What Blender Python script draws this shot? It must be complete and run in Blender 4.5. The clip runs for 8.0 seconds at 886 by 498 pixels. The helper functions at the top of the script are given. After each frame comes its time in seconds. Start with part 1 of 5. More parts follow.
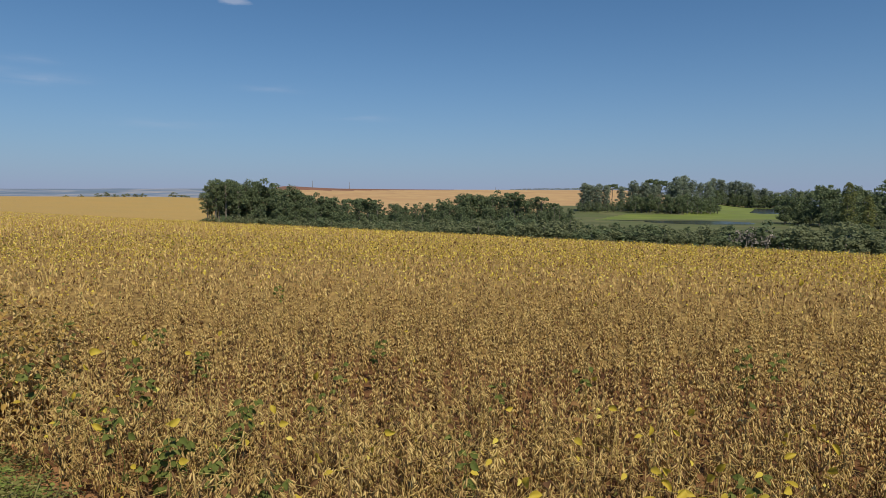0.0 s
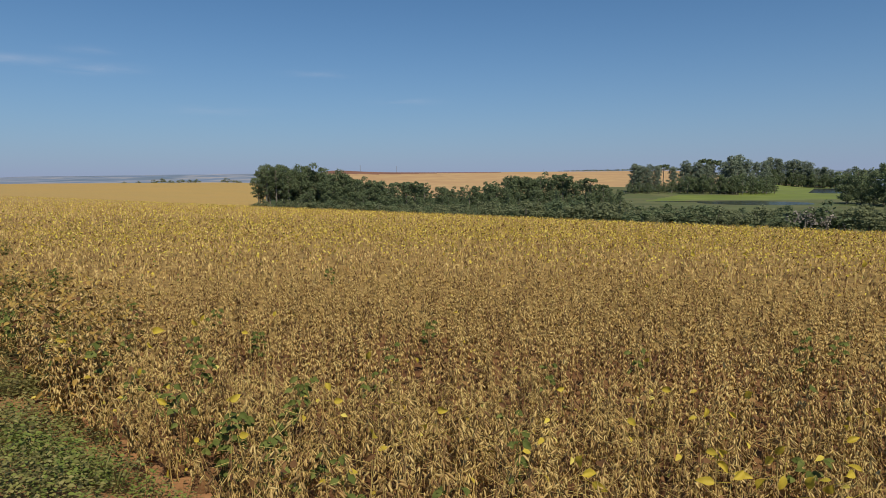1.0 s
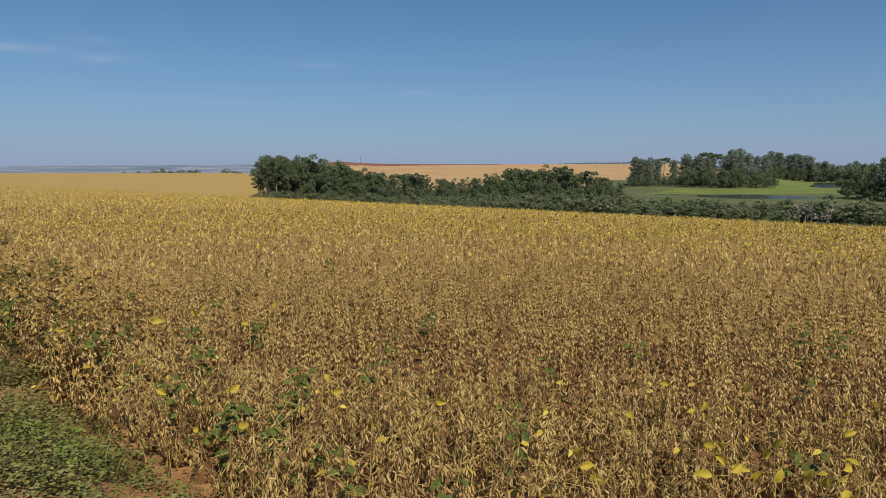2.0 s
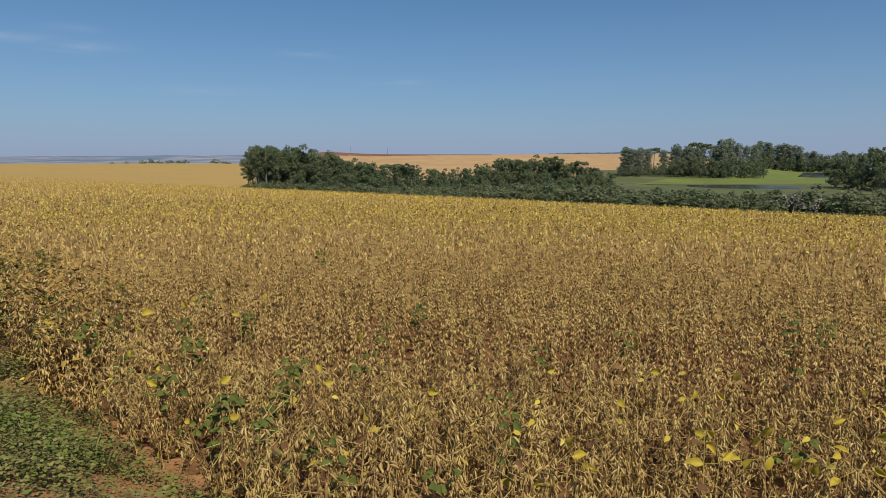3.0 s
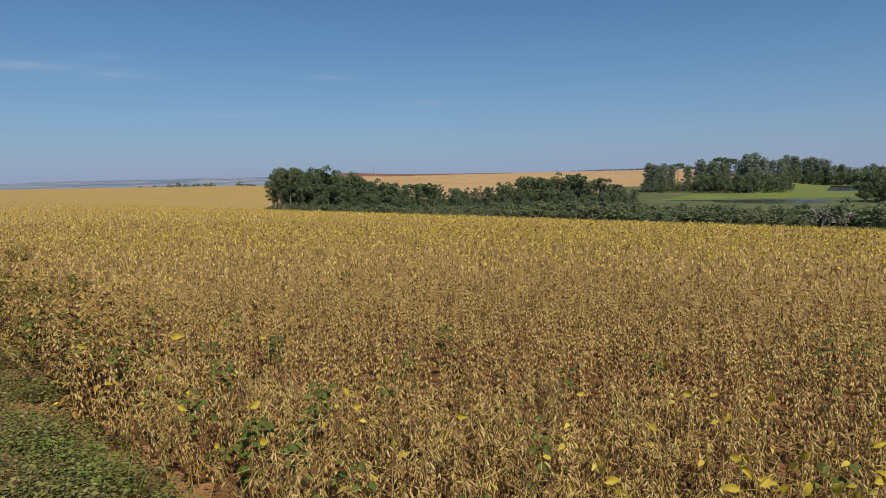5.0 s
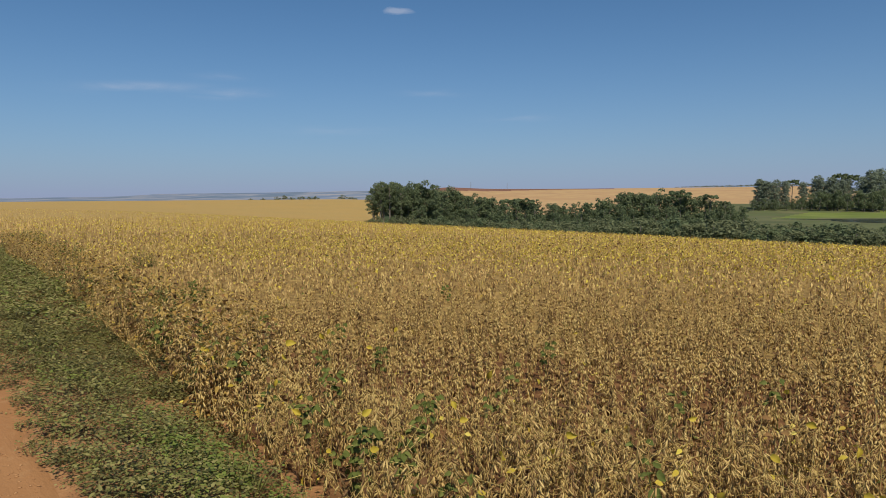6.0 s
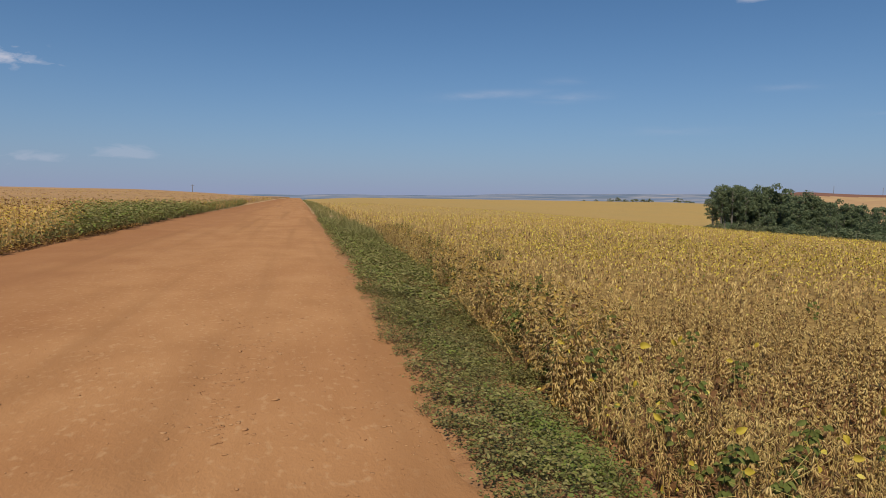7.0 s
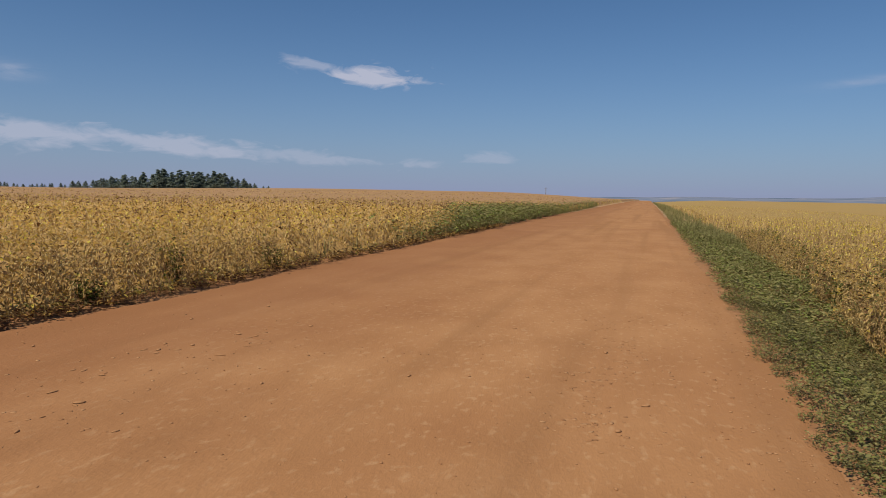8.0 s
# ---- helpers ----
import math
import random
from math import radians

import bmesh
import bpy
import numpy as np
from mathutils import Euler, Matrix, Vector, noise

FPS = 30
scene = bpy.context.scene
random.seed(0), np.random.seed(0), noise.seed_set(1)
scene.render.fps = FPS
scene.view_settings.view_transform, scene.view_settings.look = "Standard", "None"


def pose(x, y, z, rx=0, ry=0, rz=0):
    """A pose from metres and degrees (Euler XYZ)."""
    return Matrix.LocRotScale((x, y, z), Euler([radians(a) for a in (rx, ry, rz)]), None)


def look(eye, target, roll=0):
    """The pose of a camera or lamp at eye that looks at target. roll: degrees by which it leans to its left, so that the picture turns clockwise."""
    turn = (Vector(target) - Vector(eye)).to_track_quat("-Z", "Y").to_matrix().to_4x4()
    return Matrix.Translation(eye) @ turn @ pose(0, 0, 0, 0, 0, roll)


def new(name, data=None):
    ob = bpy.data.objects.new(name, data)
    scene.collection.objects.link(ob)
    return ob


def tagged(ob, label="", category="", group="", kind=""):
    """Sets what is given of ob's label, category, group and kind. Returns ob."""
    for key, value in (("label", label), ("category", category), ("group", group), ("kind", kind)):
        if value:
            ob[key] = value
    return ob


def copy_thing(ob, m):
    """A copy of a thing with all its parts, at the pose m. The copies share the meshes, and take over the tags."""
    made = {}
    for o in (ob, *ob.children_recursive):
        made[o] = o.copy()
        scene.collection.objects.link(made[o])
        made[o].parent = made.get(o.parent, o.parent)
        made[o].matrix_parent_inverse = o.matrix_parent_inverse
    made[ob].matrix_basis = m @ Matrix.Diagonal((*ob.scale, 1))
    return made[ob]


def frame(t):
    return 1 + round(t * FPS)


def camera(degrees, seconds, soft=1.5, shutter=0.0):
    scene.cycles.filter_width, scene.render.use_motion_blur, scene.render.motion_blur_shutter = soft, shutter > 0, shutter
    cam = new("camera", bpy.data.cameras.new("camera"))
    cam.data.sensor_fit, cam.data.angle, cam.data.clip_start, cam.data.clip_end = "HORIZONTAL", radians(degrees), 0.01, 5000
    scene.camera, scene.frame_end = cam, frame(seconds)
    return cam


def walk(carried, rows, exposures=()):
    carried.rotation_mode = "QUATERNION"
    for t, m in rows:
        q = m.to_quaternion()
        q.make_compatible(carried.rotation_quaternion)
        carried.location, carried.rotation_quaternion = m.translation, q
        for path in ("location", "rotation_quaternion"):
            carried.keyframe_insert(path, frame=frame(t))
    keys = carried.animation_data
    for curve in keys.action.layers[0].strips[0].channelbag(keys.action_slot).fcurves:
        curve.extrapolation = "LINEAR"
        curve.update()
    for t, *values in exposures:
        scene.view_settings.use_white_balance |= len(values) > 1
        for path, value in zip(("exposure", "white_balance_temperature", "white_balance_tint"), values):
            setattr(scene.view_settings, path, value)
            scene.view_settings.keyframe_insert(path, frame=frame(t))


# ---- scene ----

# ---- camera ----
cam = camera(66.2, 8.0, soft=0.75)
# seconds, eye, yaw to the left, pitch, lean to the right (degrees)
PATH = [
    (0.0, 0.000, 0.000, 1.600, 0.00, -4.50, -0.38),
    (0.5, -0.016, -0.002, 1.586, 1.82, -5.25, -0.17),
    (1.0, -0.028, -0.020, 1.581, 3.99, -5.94, 0.25),
    (1.5, -0.009, -0.007, 1.579, 4.01, -6.53, 0.60),
    (2.0, -0.028, -0.017, 1.581, 3.98, -6.61, -0.10),
    (3.5, -0.036, -0.001, 1.576, 3.04, -7.99, 0.08),
    (4.0, -0.040, 0.007, 1.570, 3.76, -8.44, 0.27),
    (4.2, -0.048, 0.015, 1.565, 3.63, -8.55, 0.07),
    (5.3, -0.073, -0.014, 1.616, 6.44, -4.65, 1.00),
    (5.5, -0.104, -0.015, 1.612, 7.89, -4.30, 0.64),
    (6.0, -0.157, -0.056, 1.616, 13.22, -4.50, 0.35),
    (6.5, -0.281, -0.100, 1.605, 24.05, -4.46, -0.58),
    (7.0, -0.431, -0.185, 1.591, 40.57, -4.47, -0.85),
    (7.5, -0.504, -0.259, 1.589, 56.82, -4.51, -1.16),
    (8.0, -0.528, -0.389, 1.606, 69.29, -4.71, -0.91),
]
walk(cam, [(t, pose(x, y, z, 90 + pitch, 0, yaw) @ pose(0, 0, 0, 0, 0, -lean)) for t, x, y, z, yaw, pitch, lean in PATH],
     exposures=[(0.0, -0.05, 6500, 10), (6.0, -0.06, 6500, 10), (6.5, -0.07, 6560, 9), (7.0, -0.12, 6580, 13), (7.5, -0.18, 6560, 14), (8.0, -0.18, 6540, 15)])

# ---- sky and sun ----
SUN_AZ, SUN_EL = -152.0, 54.0      # degrees left of the y axis, and up
world = bpy.data.worlds.new("sky")
scene.world = world
world.use_nodes = True
wt = world.node_tree
wt.nodes.clear()


def wnode(kind, **inputs):
    n = wt.nodes.new(kind)
    for k, val in inputs.items():
        n.inputs[k].default_value = val
    return n


def wmath(op, a, b=None):
    n = wt.nodes.new("ShaderNodeMath")
    n.operation = op
    for slot, val in zip(n.inputs, (a, b)):
        if val is None:
            continue
        if isinstance(val, (int, float)):
            slot.default_value = val
        else:
            wt.links.new(val, slot)
    return n.outputs[0]


sky = wt.nodes.new("ShaderNodeTexSky")
sky.sky_type = "NISHITA"
sky.sun_disc = False
sky.sun_elevation = radians(SUN_EL)
sky.sun_rotation = radians(-SUN_AZ)
sky.altitude = 700
sky.air_density = 1.0
sky.dust_density = 0.6
sky.ozone_density = 2.5
coords = wt.nodes.new("ShaderNodeTexCoord")
sep = wt.nodes.new("ShaderNodeSeparateXYZ")
wt.links.new(coords.outputs["Generated"], sep.inputs[0])
azim = wmath("MULTIPLY", wmath("ARCTAN2", wmath("MULTIPLY", sep.outputs[0], -1.0), sep.outputs[1]), 57.2958)
elev = wmath("MULTIPLY", wmath("ARCSINE", sep.outputs[2]), 57.2958)
# fair-weather clouds: azimuth, elevation, half width, half height, density, slant
WISPS = [(37.0, 8.3, 4.0, 0.35, 0.34, -0.05), (30.2, 8.1, 2.6, 0.35, 0.30, -0.05), (31.0, 9.4, 2.0, 0.3, 0.14, 0.0), (14.0, 8.4, 2.6, 0.3, 0.14, 0.0),
         (6.9, 6.3, 2.4, 0.3, 0.18, 0.0), (22.0, 5.4, 4.0, 0.35, 0.12, 0.0), (101.5, 8.0, 1.8, 0.6, 0.5, 0.0)]
PUFFS = [(75.2, 9.35, 4.3, 0.95, 0.95, 0.03), (80.5, 10.2, 2.8, 0.55, 0.46, 0.13), (101.0, 3.9, 9.0, 1.15, 0.62, 0.02), (91.0, 3.45, 9.0, 0.95, 0.60, 0.07), (81.0, 2.75, 7.0, 0.75, 0.36, 0.07),
         (65.4, 3.0, 2.6, 0.65, 0.30, 0.0), (71.0, 2.35, 2.0, 0.45, 0.32, 0.0), (16.8, 14.8, 1.6, 0.34, 0.42, 0.0)]


def cloud_noise(wide, high, detail, swirl):
    vec = wt.nodes.new("ShaderNodeCombineXYZ")
    wt.links.new(wmath("MULTIPLY", azim, wide), vec.inputs[0])
    wt.links.new(wmath("MULTIPLY", elev, high), vec.inputs[1])
    n = wt.nodes.new("ShaderNodeTexNoise")
    wt.links.new(vec.outputs[0], n.inputs["Vector"])
    n.inputs["Scale"].default_value, n.inputs["Detail"].default_value, n.inputs["Roughness"].default_value = 1.0, detail, 0.55
    n.inputs["Distortion"].default_value = swirl
    return n.outputs["Fac"]


def cloud_mask(ca, ce, cw, chh, slant):
    da = wmath("SUBTRACT", azim, ca)
    de = wmath("SUBTRACT", wmath("SUBTRACT", elev, ce), wmath("MULTIPLY", da, slant))
    q = wmath("ADD", wmath("POWER", wmath("ABSOLUTE", wmath("DIVIDE", da, cw)), 2.0), wmath("POWER", wmath("ABSOLUTE", wmath("DIVIDE", de, chh)), 2.0))
    return wmath("EXPONENT", wmath("MULTIPLY", q, -1.2))


def clamped(v):
    return wmath("MINIMUM", wmath("MAXIMUM", v, 0.0), 1.0)


wisp = clamped(wmath("MULTIPLY", wmath("SUBTRACT", cloud_noise(0.2, 1.1, 5.0, 0.4), 0.36), 3.6))
lump = wmath("MULTIPLY", wmath("SUBTRACT", cloud_noise(0.42, 1.3, 6.0, 0.5), 0.5), 1.9)
total = None
for ca, ce, cw, chh, dens, slant in WISPS:
    m = wmath("MULTIPLY", wmath("MULTIPLY", cloud_mask(ca, ce, cw, chh, slant), wisp), dens)
    total = m if total is None else wmath("ADD", total, m)
for ca, ce, cw, chh, dens, slant in PUFFS:
    mask = cloud_mask(ca, ce, cw, chh, slant)
    body = wmath("MULTIPLY", clamped(wmath("MULTIPLY", wmath("SUBTRACT", wmath("ADD", mask, lump), 0.36), 2.0)), clamped(wmath("MULTIPLY", mask, 5.0)))
    total = wmath("MAXIMUM", total, wmath("MULTIPLY", body, dens))
cover = wmath("MINIMUM", total, 0.9)
cmix = wt.nodes.new("ShaderNodeMix")
cmix.data_type = "RGBA"
wt.links.new(cover, cmix.inputs[0])
tint = wt.nodes.new("ShaderNodeMix")
tint.data_type, tint.blend_type = "RGBA", "MULTIPLY"
tint.inputs[0].default_value = 1.0
tint.inputs[7].default_value = (0.585, 0.945, 1.16, 1)
wt.links.new(sky.outputs[0], tint.inputs[6])
# bluish haze low over the horizon
hazy = wt.nodes.new("ShaderNodeMix")
hazy.data_type = "RGBA"
wt.links.new(wmath("MULTIPLY", wmath("EXPONENT", wmath("MULTIPLY", wmath("MAXIMUM", elev, 0.0), -0.17)), 0.9), hazy.inputs[0])
wt.links.new(tint.outputs[2], hazy.inputs[6])
hazy.inputs[7].default_value = (4.2, 4.9, 7.45, 1)
wt.links.new(hazy.outputs[2], cmix.inputs[6])
cmix.inputs[7].default_value = (7.4, 8.0, 9.6, 1)
bg = wnode("ShaderNodeBackground", Strength=0.071)
wt.links.new(cmix.outputs[2], bg.inputs[0])
wout = wt.nodes.new("ShaderNodeOutputWorld")
wt.links.new(bg.outputs[0], wout.inputs[0])

sun_data = bpy.data.lights.new("sun", "SUN")
sun_data.energy, sun_data.angle, sun_data.color = 5.0, radians(0.53), (1.0, 0.91, 0.70)
sun = new("sun", sun_data)
sa, se = radians(SUN_AZ), radians(SUN_EL)
sun.matrix_world = look((-60 * math.sin(sa) * math.cos(se), 60 * math.cos(sa) * math.cos(se), 60 * math.sin(se)), (0, 0, 0))

# ---- materials ----


def material(name, colors, rough=0.8, scale=4.0, detail=6.0, stretch=(1, 1, 1), bump=0.0, bump_scale=40.0, island=0.0, thin=0.0, spec=0.3, second=None,
             obj_random=0.0, fine=None, streak=None, placed_noise=False):
    """Principled surface: noise between colours, a second larger noise, optional change from piece to piece, optional translucency for leaves."""
    m = bpy.data.materials.new(name)
    m.use_nodes = True
    nt = m.node_tree
    nt.nodes.clear()
    L = nt.links.new
    out = nt.nodes.new("ShaderNodeOutputMaterial")
    bsdf = nt.nodes.new("ShaderNodeBsdfPrincipled")
    bsdf.inputs["Roughness"].default_value = rough
    bsdf.inputs["Specular IOR Level"].default_value = spec
    tc = nt.nodes.new("ShaderNodeTexCoord")
    mp = nt.nodes.new("ShaderNodeMapping")
    mp.inputs["Scale"].default_value = stretch
    if placed_noise:
        L(nt.nodes.new("ShaderNodeNewGeometry").outputs["Position"], mp.inputs[0])
    else:
        L(tc.outputs["Object"], mp.inputs[0])
    nz = nt.nodes.new("ShaderNodeTexNoise")
    nz.inputs["Scale"].default_value, nz.inputs["Detail"].default_value, nz.inputs["Roughness"].default_value = scale, detail, 0.62
    L(mp.outputs[0], nz.inputs["Vector"])
    fac = nz.outputs["Fac"]
    if island or obj_random:
        mixf = nt.nodes.new("ShaderNodeMix")
        mixf.inputs[0].default_value = island or obj_random
        L(fac, mixf.inputs[2])
        if island:
            g = nt.nodes.new("ShaderNodeNewGeometry")
            L(g.outputs["Random Per Island"], mixf.inputs[3])
        else:
            g = nt.nodes.new("ShaderNodeObjectInfo")
            L(g.outputs["Random"], mixf.inputs[3])
        fac = mixf.outputs[0]
    ramp = nt.nodes.new("ShaderNodeValToRGB")
    els = ramp.color_ramp.elements
    while len(els) < len(colors):
        els.new(0.5)
    lo, hi = (0.08, 0.92) if island or obj_random else (0.3, 0.7)
    for k, c in enumerate(colors):
        els[k].position = lo + (hi - lo) * k / max(1, len(colors) - 1)
        els[k].color = (*c, 1)
    L(fac, ramp.inputs[0])
    col = ramp.outputs[0]
    if streak:
        smap = nt.nodes.new("ShaderNodeMapping")
        smap.inputs["Scale"].default_value = streak[0]
        L(tc.outputs["Object"], smap.inputs[0])
    for extra in (second, fine, streak and streak[1]):
        if not extra:
            continue
        c2, s2, lo2, hi2, amount = extra
        n2 = nt.nodes.new("ShaderNodeTexNoise")
        n2.inputs["Scale"].default_value, n2.inputs["Detail"].default_value = s2, 4.0
        L((smap if streak and extra is streak[1] else mp).outputs[0], n2.inputs["Vector"])
        mr = nt.nodes.new("ShaderNodeMapRange")
        mr.inputs[1].default_value, mr.inputs[2].default_value, mr.inputs[4].default_value = lo2, hi2, amount
        L(n2.outputs["Fac"], mr.inputs[0])
        mx = nt.nodes.new("ShaderNodeMix")
        mx.data_type = "RGBA"
        L(mr.outputs[0], mx.inputs[0])
        L(col, mx.inputs[6])
        mx.inputs[7].default_value = (*c2, 1)
        col = mx.outputs[2]
    L(col, bsdf.inputs["Base Color"])
    if bump:
        n3 = nt.nodes.new("ShaderNodeTexNoise")
        n3.inputs["Scale"].default_value, n3.inputs["Detail"].default_value, n3.inputs["Roughness"].default_value = bump_scale, 8.0, 0.65
        L(mp.outputs[0], n3.inputs["Vector"])
        bp = nt.nodes.new("ShaderNodeBump")
        bp.inputs["Strength"].default_value = 1.0
        bp.inputs["Distance"].default_value = bump
        L(n3.outputs["Fac"], bp.inputs["Height"])
        L(bp.outputs[0], bsdf.inputs["Normal"])
    shader = bsdf.outputs[0]
    if thin:
        tr = nt.nodes.new("ShaderNodeBsdfTranslucent")
        L(col, tr.inputs[0])
        ms = nt.nodes.new("ShaderNodeMixShader")
        ms.inputs[0].default_value = thin
        L(shader, ms.inputs[1])
        L(tr.outputs[0], ms.inputs[2])
        shader = ms.outputs[0]
    L(shader, out.inputs[0])
    return m


M_ROAD = material("red_earth", [(0.318, 0.157, 0.069), (0.370, 0.189, 0.085), (0.412, 0.220, 0.103)], 0.95, 0.9, 8.0, (0.7, 1.1, 1), 0.010, 30.0, spec=0.1,
                  second=((0.295, 0.135, 0.058), 0.35, 0.45, 0.7, 0.55), fine=((0.47, 0.29, 0.155), 13.0, 0.56, 0.70, 0.5),
                  streak=((0.035, 1.0, 1.0), ((0.29, 0.145, 0.064), 1.1, 0.50, 0.66, 0.75)))


def stain_far_side(m, colour, y0, y1, amount):
    """A broad worn band of darker loose soil along one side of the road, with a ragged border."""
    nt = m.node_tree
    bsdf = next(n for n in nt.nodes if n.type == "BSDF_PRINCIPLED")
    src = bsdf.inputs["Base Color"].links[0].from_socket
    tc = nt.nodes.new("ShaderNodeTexCoord")
    sp = nt.nodes.new("ShaderNodeSeparateXYZ")
    nt.links.new(tc.outputs["Object"], sp.inputs[0])
    nz = nt.nodes.new("ShaderNodeTexNoise")
    nz.inputs["Scale"].default_value, nz.inputs["Detail"].default_value = 0.5, 6.0
    nt.links.new(tc.outputs["Object"], nz.inputs["Vector"])
    add = nt.nodes.new("ShaderNodeMath")
    add.operation = "MULTIPLY_ADD"
    nt.links.new(nz.outputs["Fac"], add.inputs[0])
    add.inputs[1].default_value = 4.0
    nt.links.new(sp.outputs[1], add.inputs[2])
    mr = nt.nodes.new("ShaderNodeMapRange")
    mr.inputs[1].default_value, mr.inputs[2].default_value, mr.inputs[4].default_value = y0 + 2.0, y1 + 2.0, amount
    nt.links.new(add.outputs[0], mr.inputs[0])
    mx = nt.nodes.new("ShaderNodeMix")
    mx.data_type = "RGBA"
    nt.links.new(mr.outputs[0], mx.inputs[0])
    nt.links.new(src, mx.inputs[6])
    mx.inputs[7].default_value = (*colour, 1)
    nt.links.new(mx.outputs[2], bsdf.inputs["Base Color"])


stain_far_side(M_ROAD, (0.25, 0.112, 0.052), 2.8, 6.0, 0.6)
M_SOIL = material("red_soil", [(0.26, 0.128, 0.060), (0.32, 0.165, 0.078), (0.38, 0.205, 0.10)], 0.95, 6.0, 8.0, bump=0.02, bump_scale=18.0, spec=0.1,
                  second=((0.20, 0.11, 0.055), 2.5, 0.50, 0.70, 0.5))
# dead leaf litter, its brown darkened for the shade under the crop
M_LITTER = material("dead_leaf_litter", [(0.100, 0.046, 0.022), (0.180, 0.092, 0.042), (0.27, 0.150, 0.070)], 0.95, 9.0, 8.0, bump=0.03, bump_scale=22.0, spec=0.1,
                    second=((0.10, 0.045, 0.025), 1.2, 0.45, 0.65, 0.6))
M_POD_ONE = material("dry_pod_single", [(0.31, 0.165, 0.074), (0.49, 0.310, 0.134), (0.60, 0.415, 0.178), (0.68, 0.505, 0.222)], 0.8, 7.0, 3.0, (1, 1, 0.12), obj_random=0.6, thin=0.44, spec=0.18,
                     placed_noise=True, second=((0.66, 0.50, 0.205), 8.0, 0.52, 0.62, 0.45), fine=((0.20, 0.105, 0.06), 7.0, 0.53, 0.62, 0.65))
M_POD = material("dry_pod", [(0.22, 0.117, 0.052), (0.49, 0.322, 0.133), (0.66, 0.474, 0.199), (0.79, 0.612, 0.278)], 0.8, 11.0, 3.0, (1, 1, 0.12), island=0.5, thin=0.28, spec=0.2,
                 second=((0.74, 0.57, 0.235), 12.0, 0.50, 0.58, 0.6), fine=((0.15, 0.075, 0.042), 10.0, 0.52, 0.59, 0.82))
M_PODS_FAR = material("dry_pod_bunch", [(0.25, 0.15, 0.07), (0.45, 0.305, 0.13), (0.58, 0.415, 0.18), (0.70, 0.52, 0.23)], 0.75, 6.0, 3.0, (1, 1, 0.15), island=0.55, thin=0.12, spec=0.25,
                      second=((0.64, 0.48, 0.18), 7.0, 0.50, 0.60, 0.5), fine=((0.20, 0.11, 0.056), 6.0, 0.52, 0.60, 0.7))
M_STEM = material("dry_stem", [(0.33, 0.20, 0.07), (0.50, 0.36, 0.125), (0.63, 0.50, 0.18)], 0.75, 3.0, 3.0, island=0.5, spec=0.25)
M_YLEAF = material("yellow_leaf", [(0.36, 0.235, 0.030), (0.54, 0.41, 0.050), (0.65, 0.53, 0.082), (0.72, 0.62, 0.19)], 0.6, 12.0, 3.0, island=0.7, thin=0.35)
M_DLEAF = material("dead_leaf", [(0.085, 0.040, 0.018), (0.175, 0.088, 0.036), (0.31, 0.180, 0.066)], 0.8, 12.0, 3.0, island=0.7, thin=0.2)
M_GLEAF = material("green_leaf", [(0.070, 0.090, 0.023), (0.118, 0.142, 0.036), (0.185, 0.205, 0.060)], 0.7, 14.0, 3.0, island=0.6, thin=0.3, spec=0.12)
M_WEED = material("weed_leaf", [(0.052, 0.056, 0.016), (0.116, 0.117, 0.033), (0.200, 0.188, 0.057), (0.32, 0.272, 0.110)], 0.6, 0.9, 3.0, island=0.8, thin=0.25,
                  second=((0.225, 0.245, 0.062), 5.0, 0.54, 0.63, 0.55), fine=((0.100, 0.080, 0.038), 3.0, 0.50, 0.60, 0.6))
M_FRESH = material("fresh_weed_leaf", [(0.11, 0.15, 0.03), (0.17, 0.215, 0.045), (0.25, 0.28, 0.07)], 0.6, 3.0, 3.0, island=0.6, thin=0.3)
M_GRASS = material("grass_blade", [(0.165, 0.164, 0.056), (0.245, 0.232, 0.084), (0.35, 0.300, 0.130)], 0.6, 0.8, 3.0, island=0.6, thin=0.3)
M_TREE = material("tree_foliage", [(0.088, 0.118, 0.070), (0.136, 0.176, 0.098), (0.192, 0.234, 0.124), (0.26, 0.30, 0.156)], 0.7, 0.16, 4.0, island=0.4, thin=0.5)
M_SHRUB = material("shrub_foliage", [(0.100, 0.120, 0.070), (0.158, 0.182, 0.100), (0.222, 0.242, 0.132), (0.30, 0.315, 0.174)], 0.7, 0.12, 4.0, island=0.4, thin=0.5)
# eucalyptus and pine greens are paled and blued to carry distance haze
M_EUC = material("eucalyptus_foliage", [(0.165, 0.205, 0.158), (0.225, 0.268, 0.205), (0.29, 0.33, 0.25)], 0.7, 0.16, 4.0, island=0.3, thin=0.5)
M_PINE = material("pine_foliage", [(0.175, 0.225, 0.195), (0.22, 0.272, 0.23), (0.27, 0.32, 0.265)], 0.8, 0.2, 4.0, island=0.3, thin=0.6, spec=0.1)
M_WILLOW = material("light_foliage", [(0.13, 0.15, 0.06), (0.19, 0.205, 0.08), (0.26, 0.27, 0.11)], 0.7, 0.2, 4.0, island=0.35, thin=0.5)
M_PALE = material("bare_twigs", [(0.26, 0.22, 0.20), (0.38, 0.33, 0.30)], 0.8, 0.5, 4.0, island=0.5, thin=0.3)
M_OLEAF = material("orange_leaf", [(0.42, 0.240, 0.078), (0.51, 0.320, 0.092), (0.59, 0.400, 0.112), (0.66, 0.475, 0.148)], 0.7, 0.7, 3.0, island=0.5, thin=0.55)
M_BARK = material("grey_bark", [(0.13, 0.115, 0.095), (0.26, 0.235, 0.20)], 0.9, 1.5, 5.0, (1, 1, 0.3))
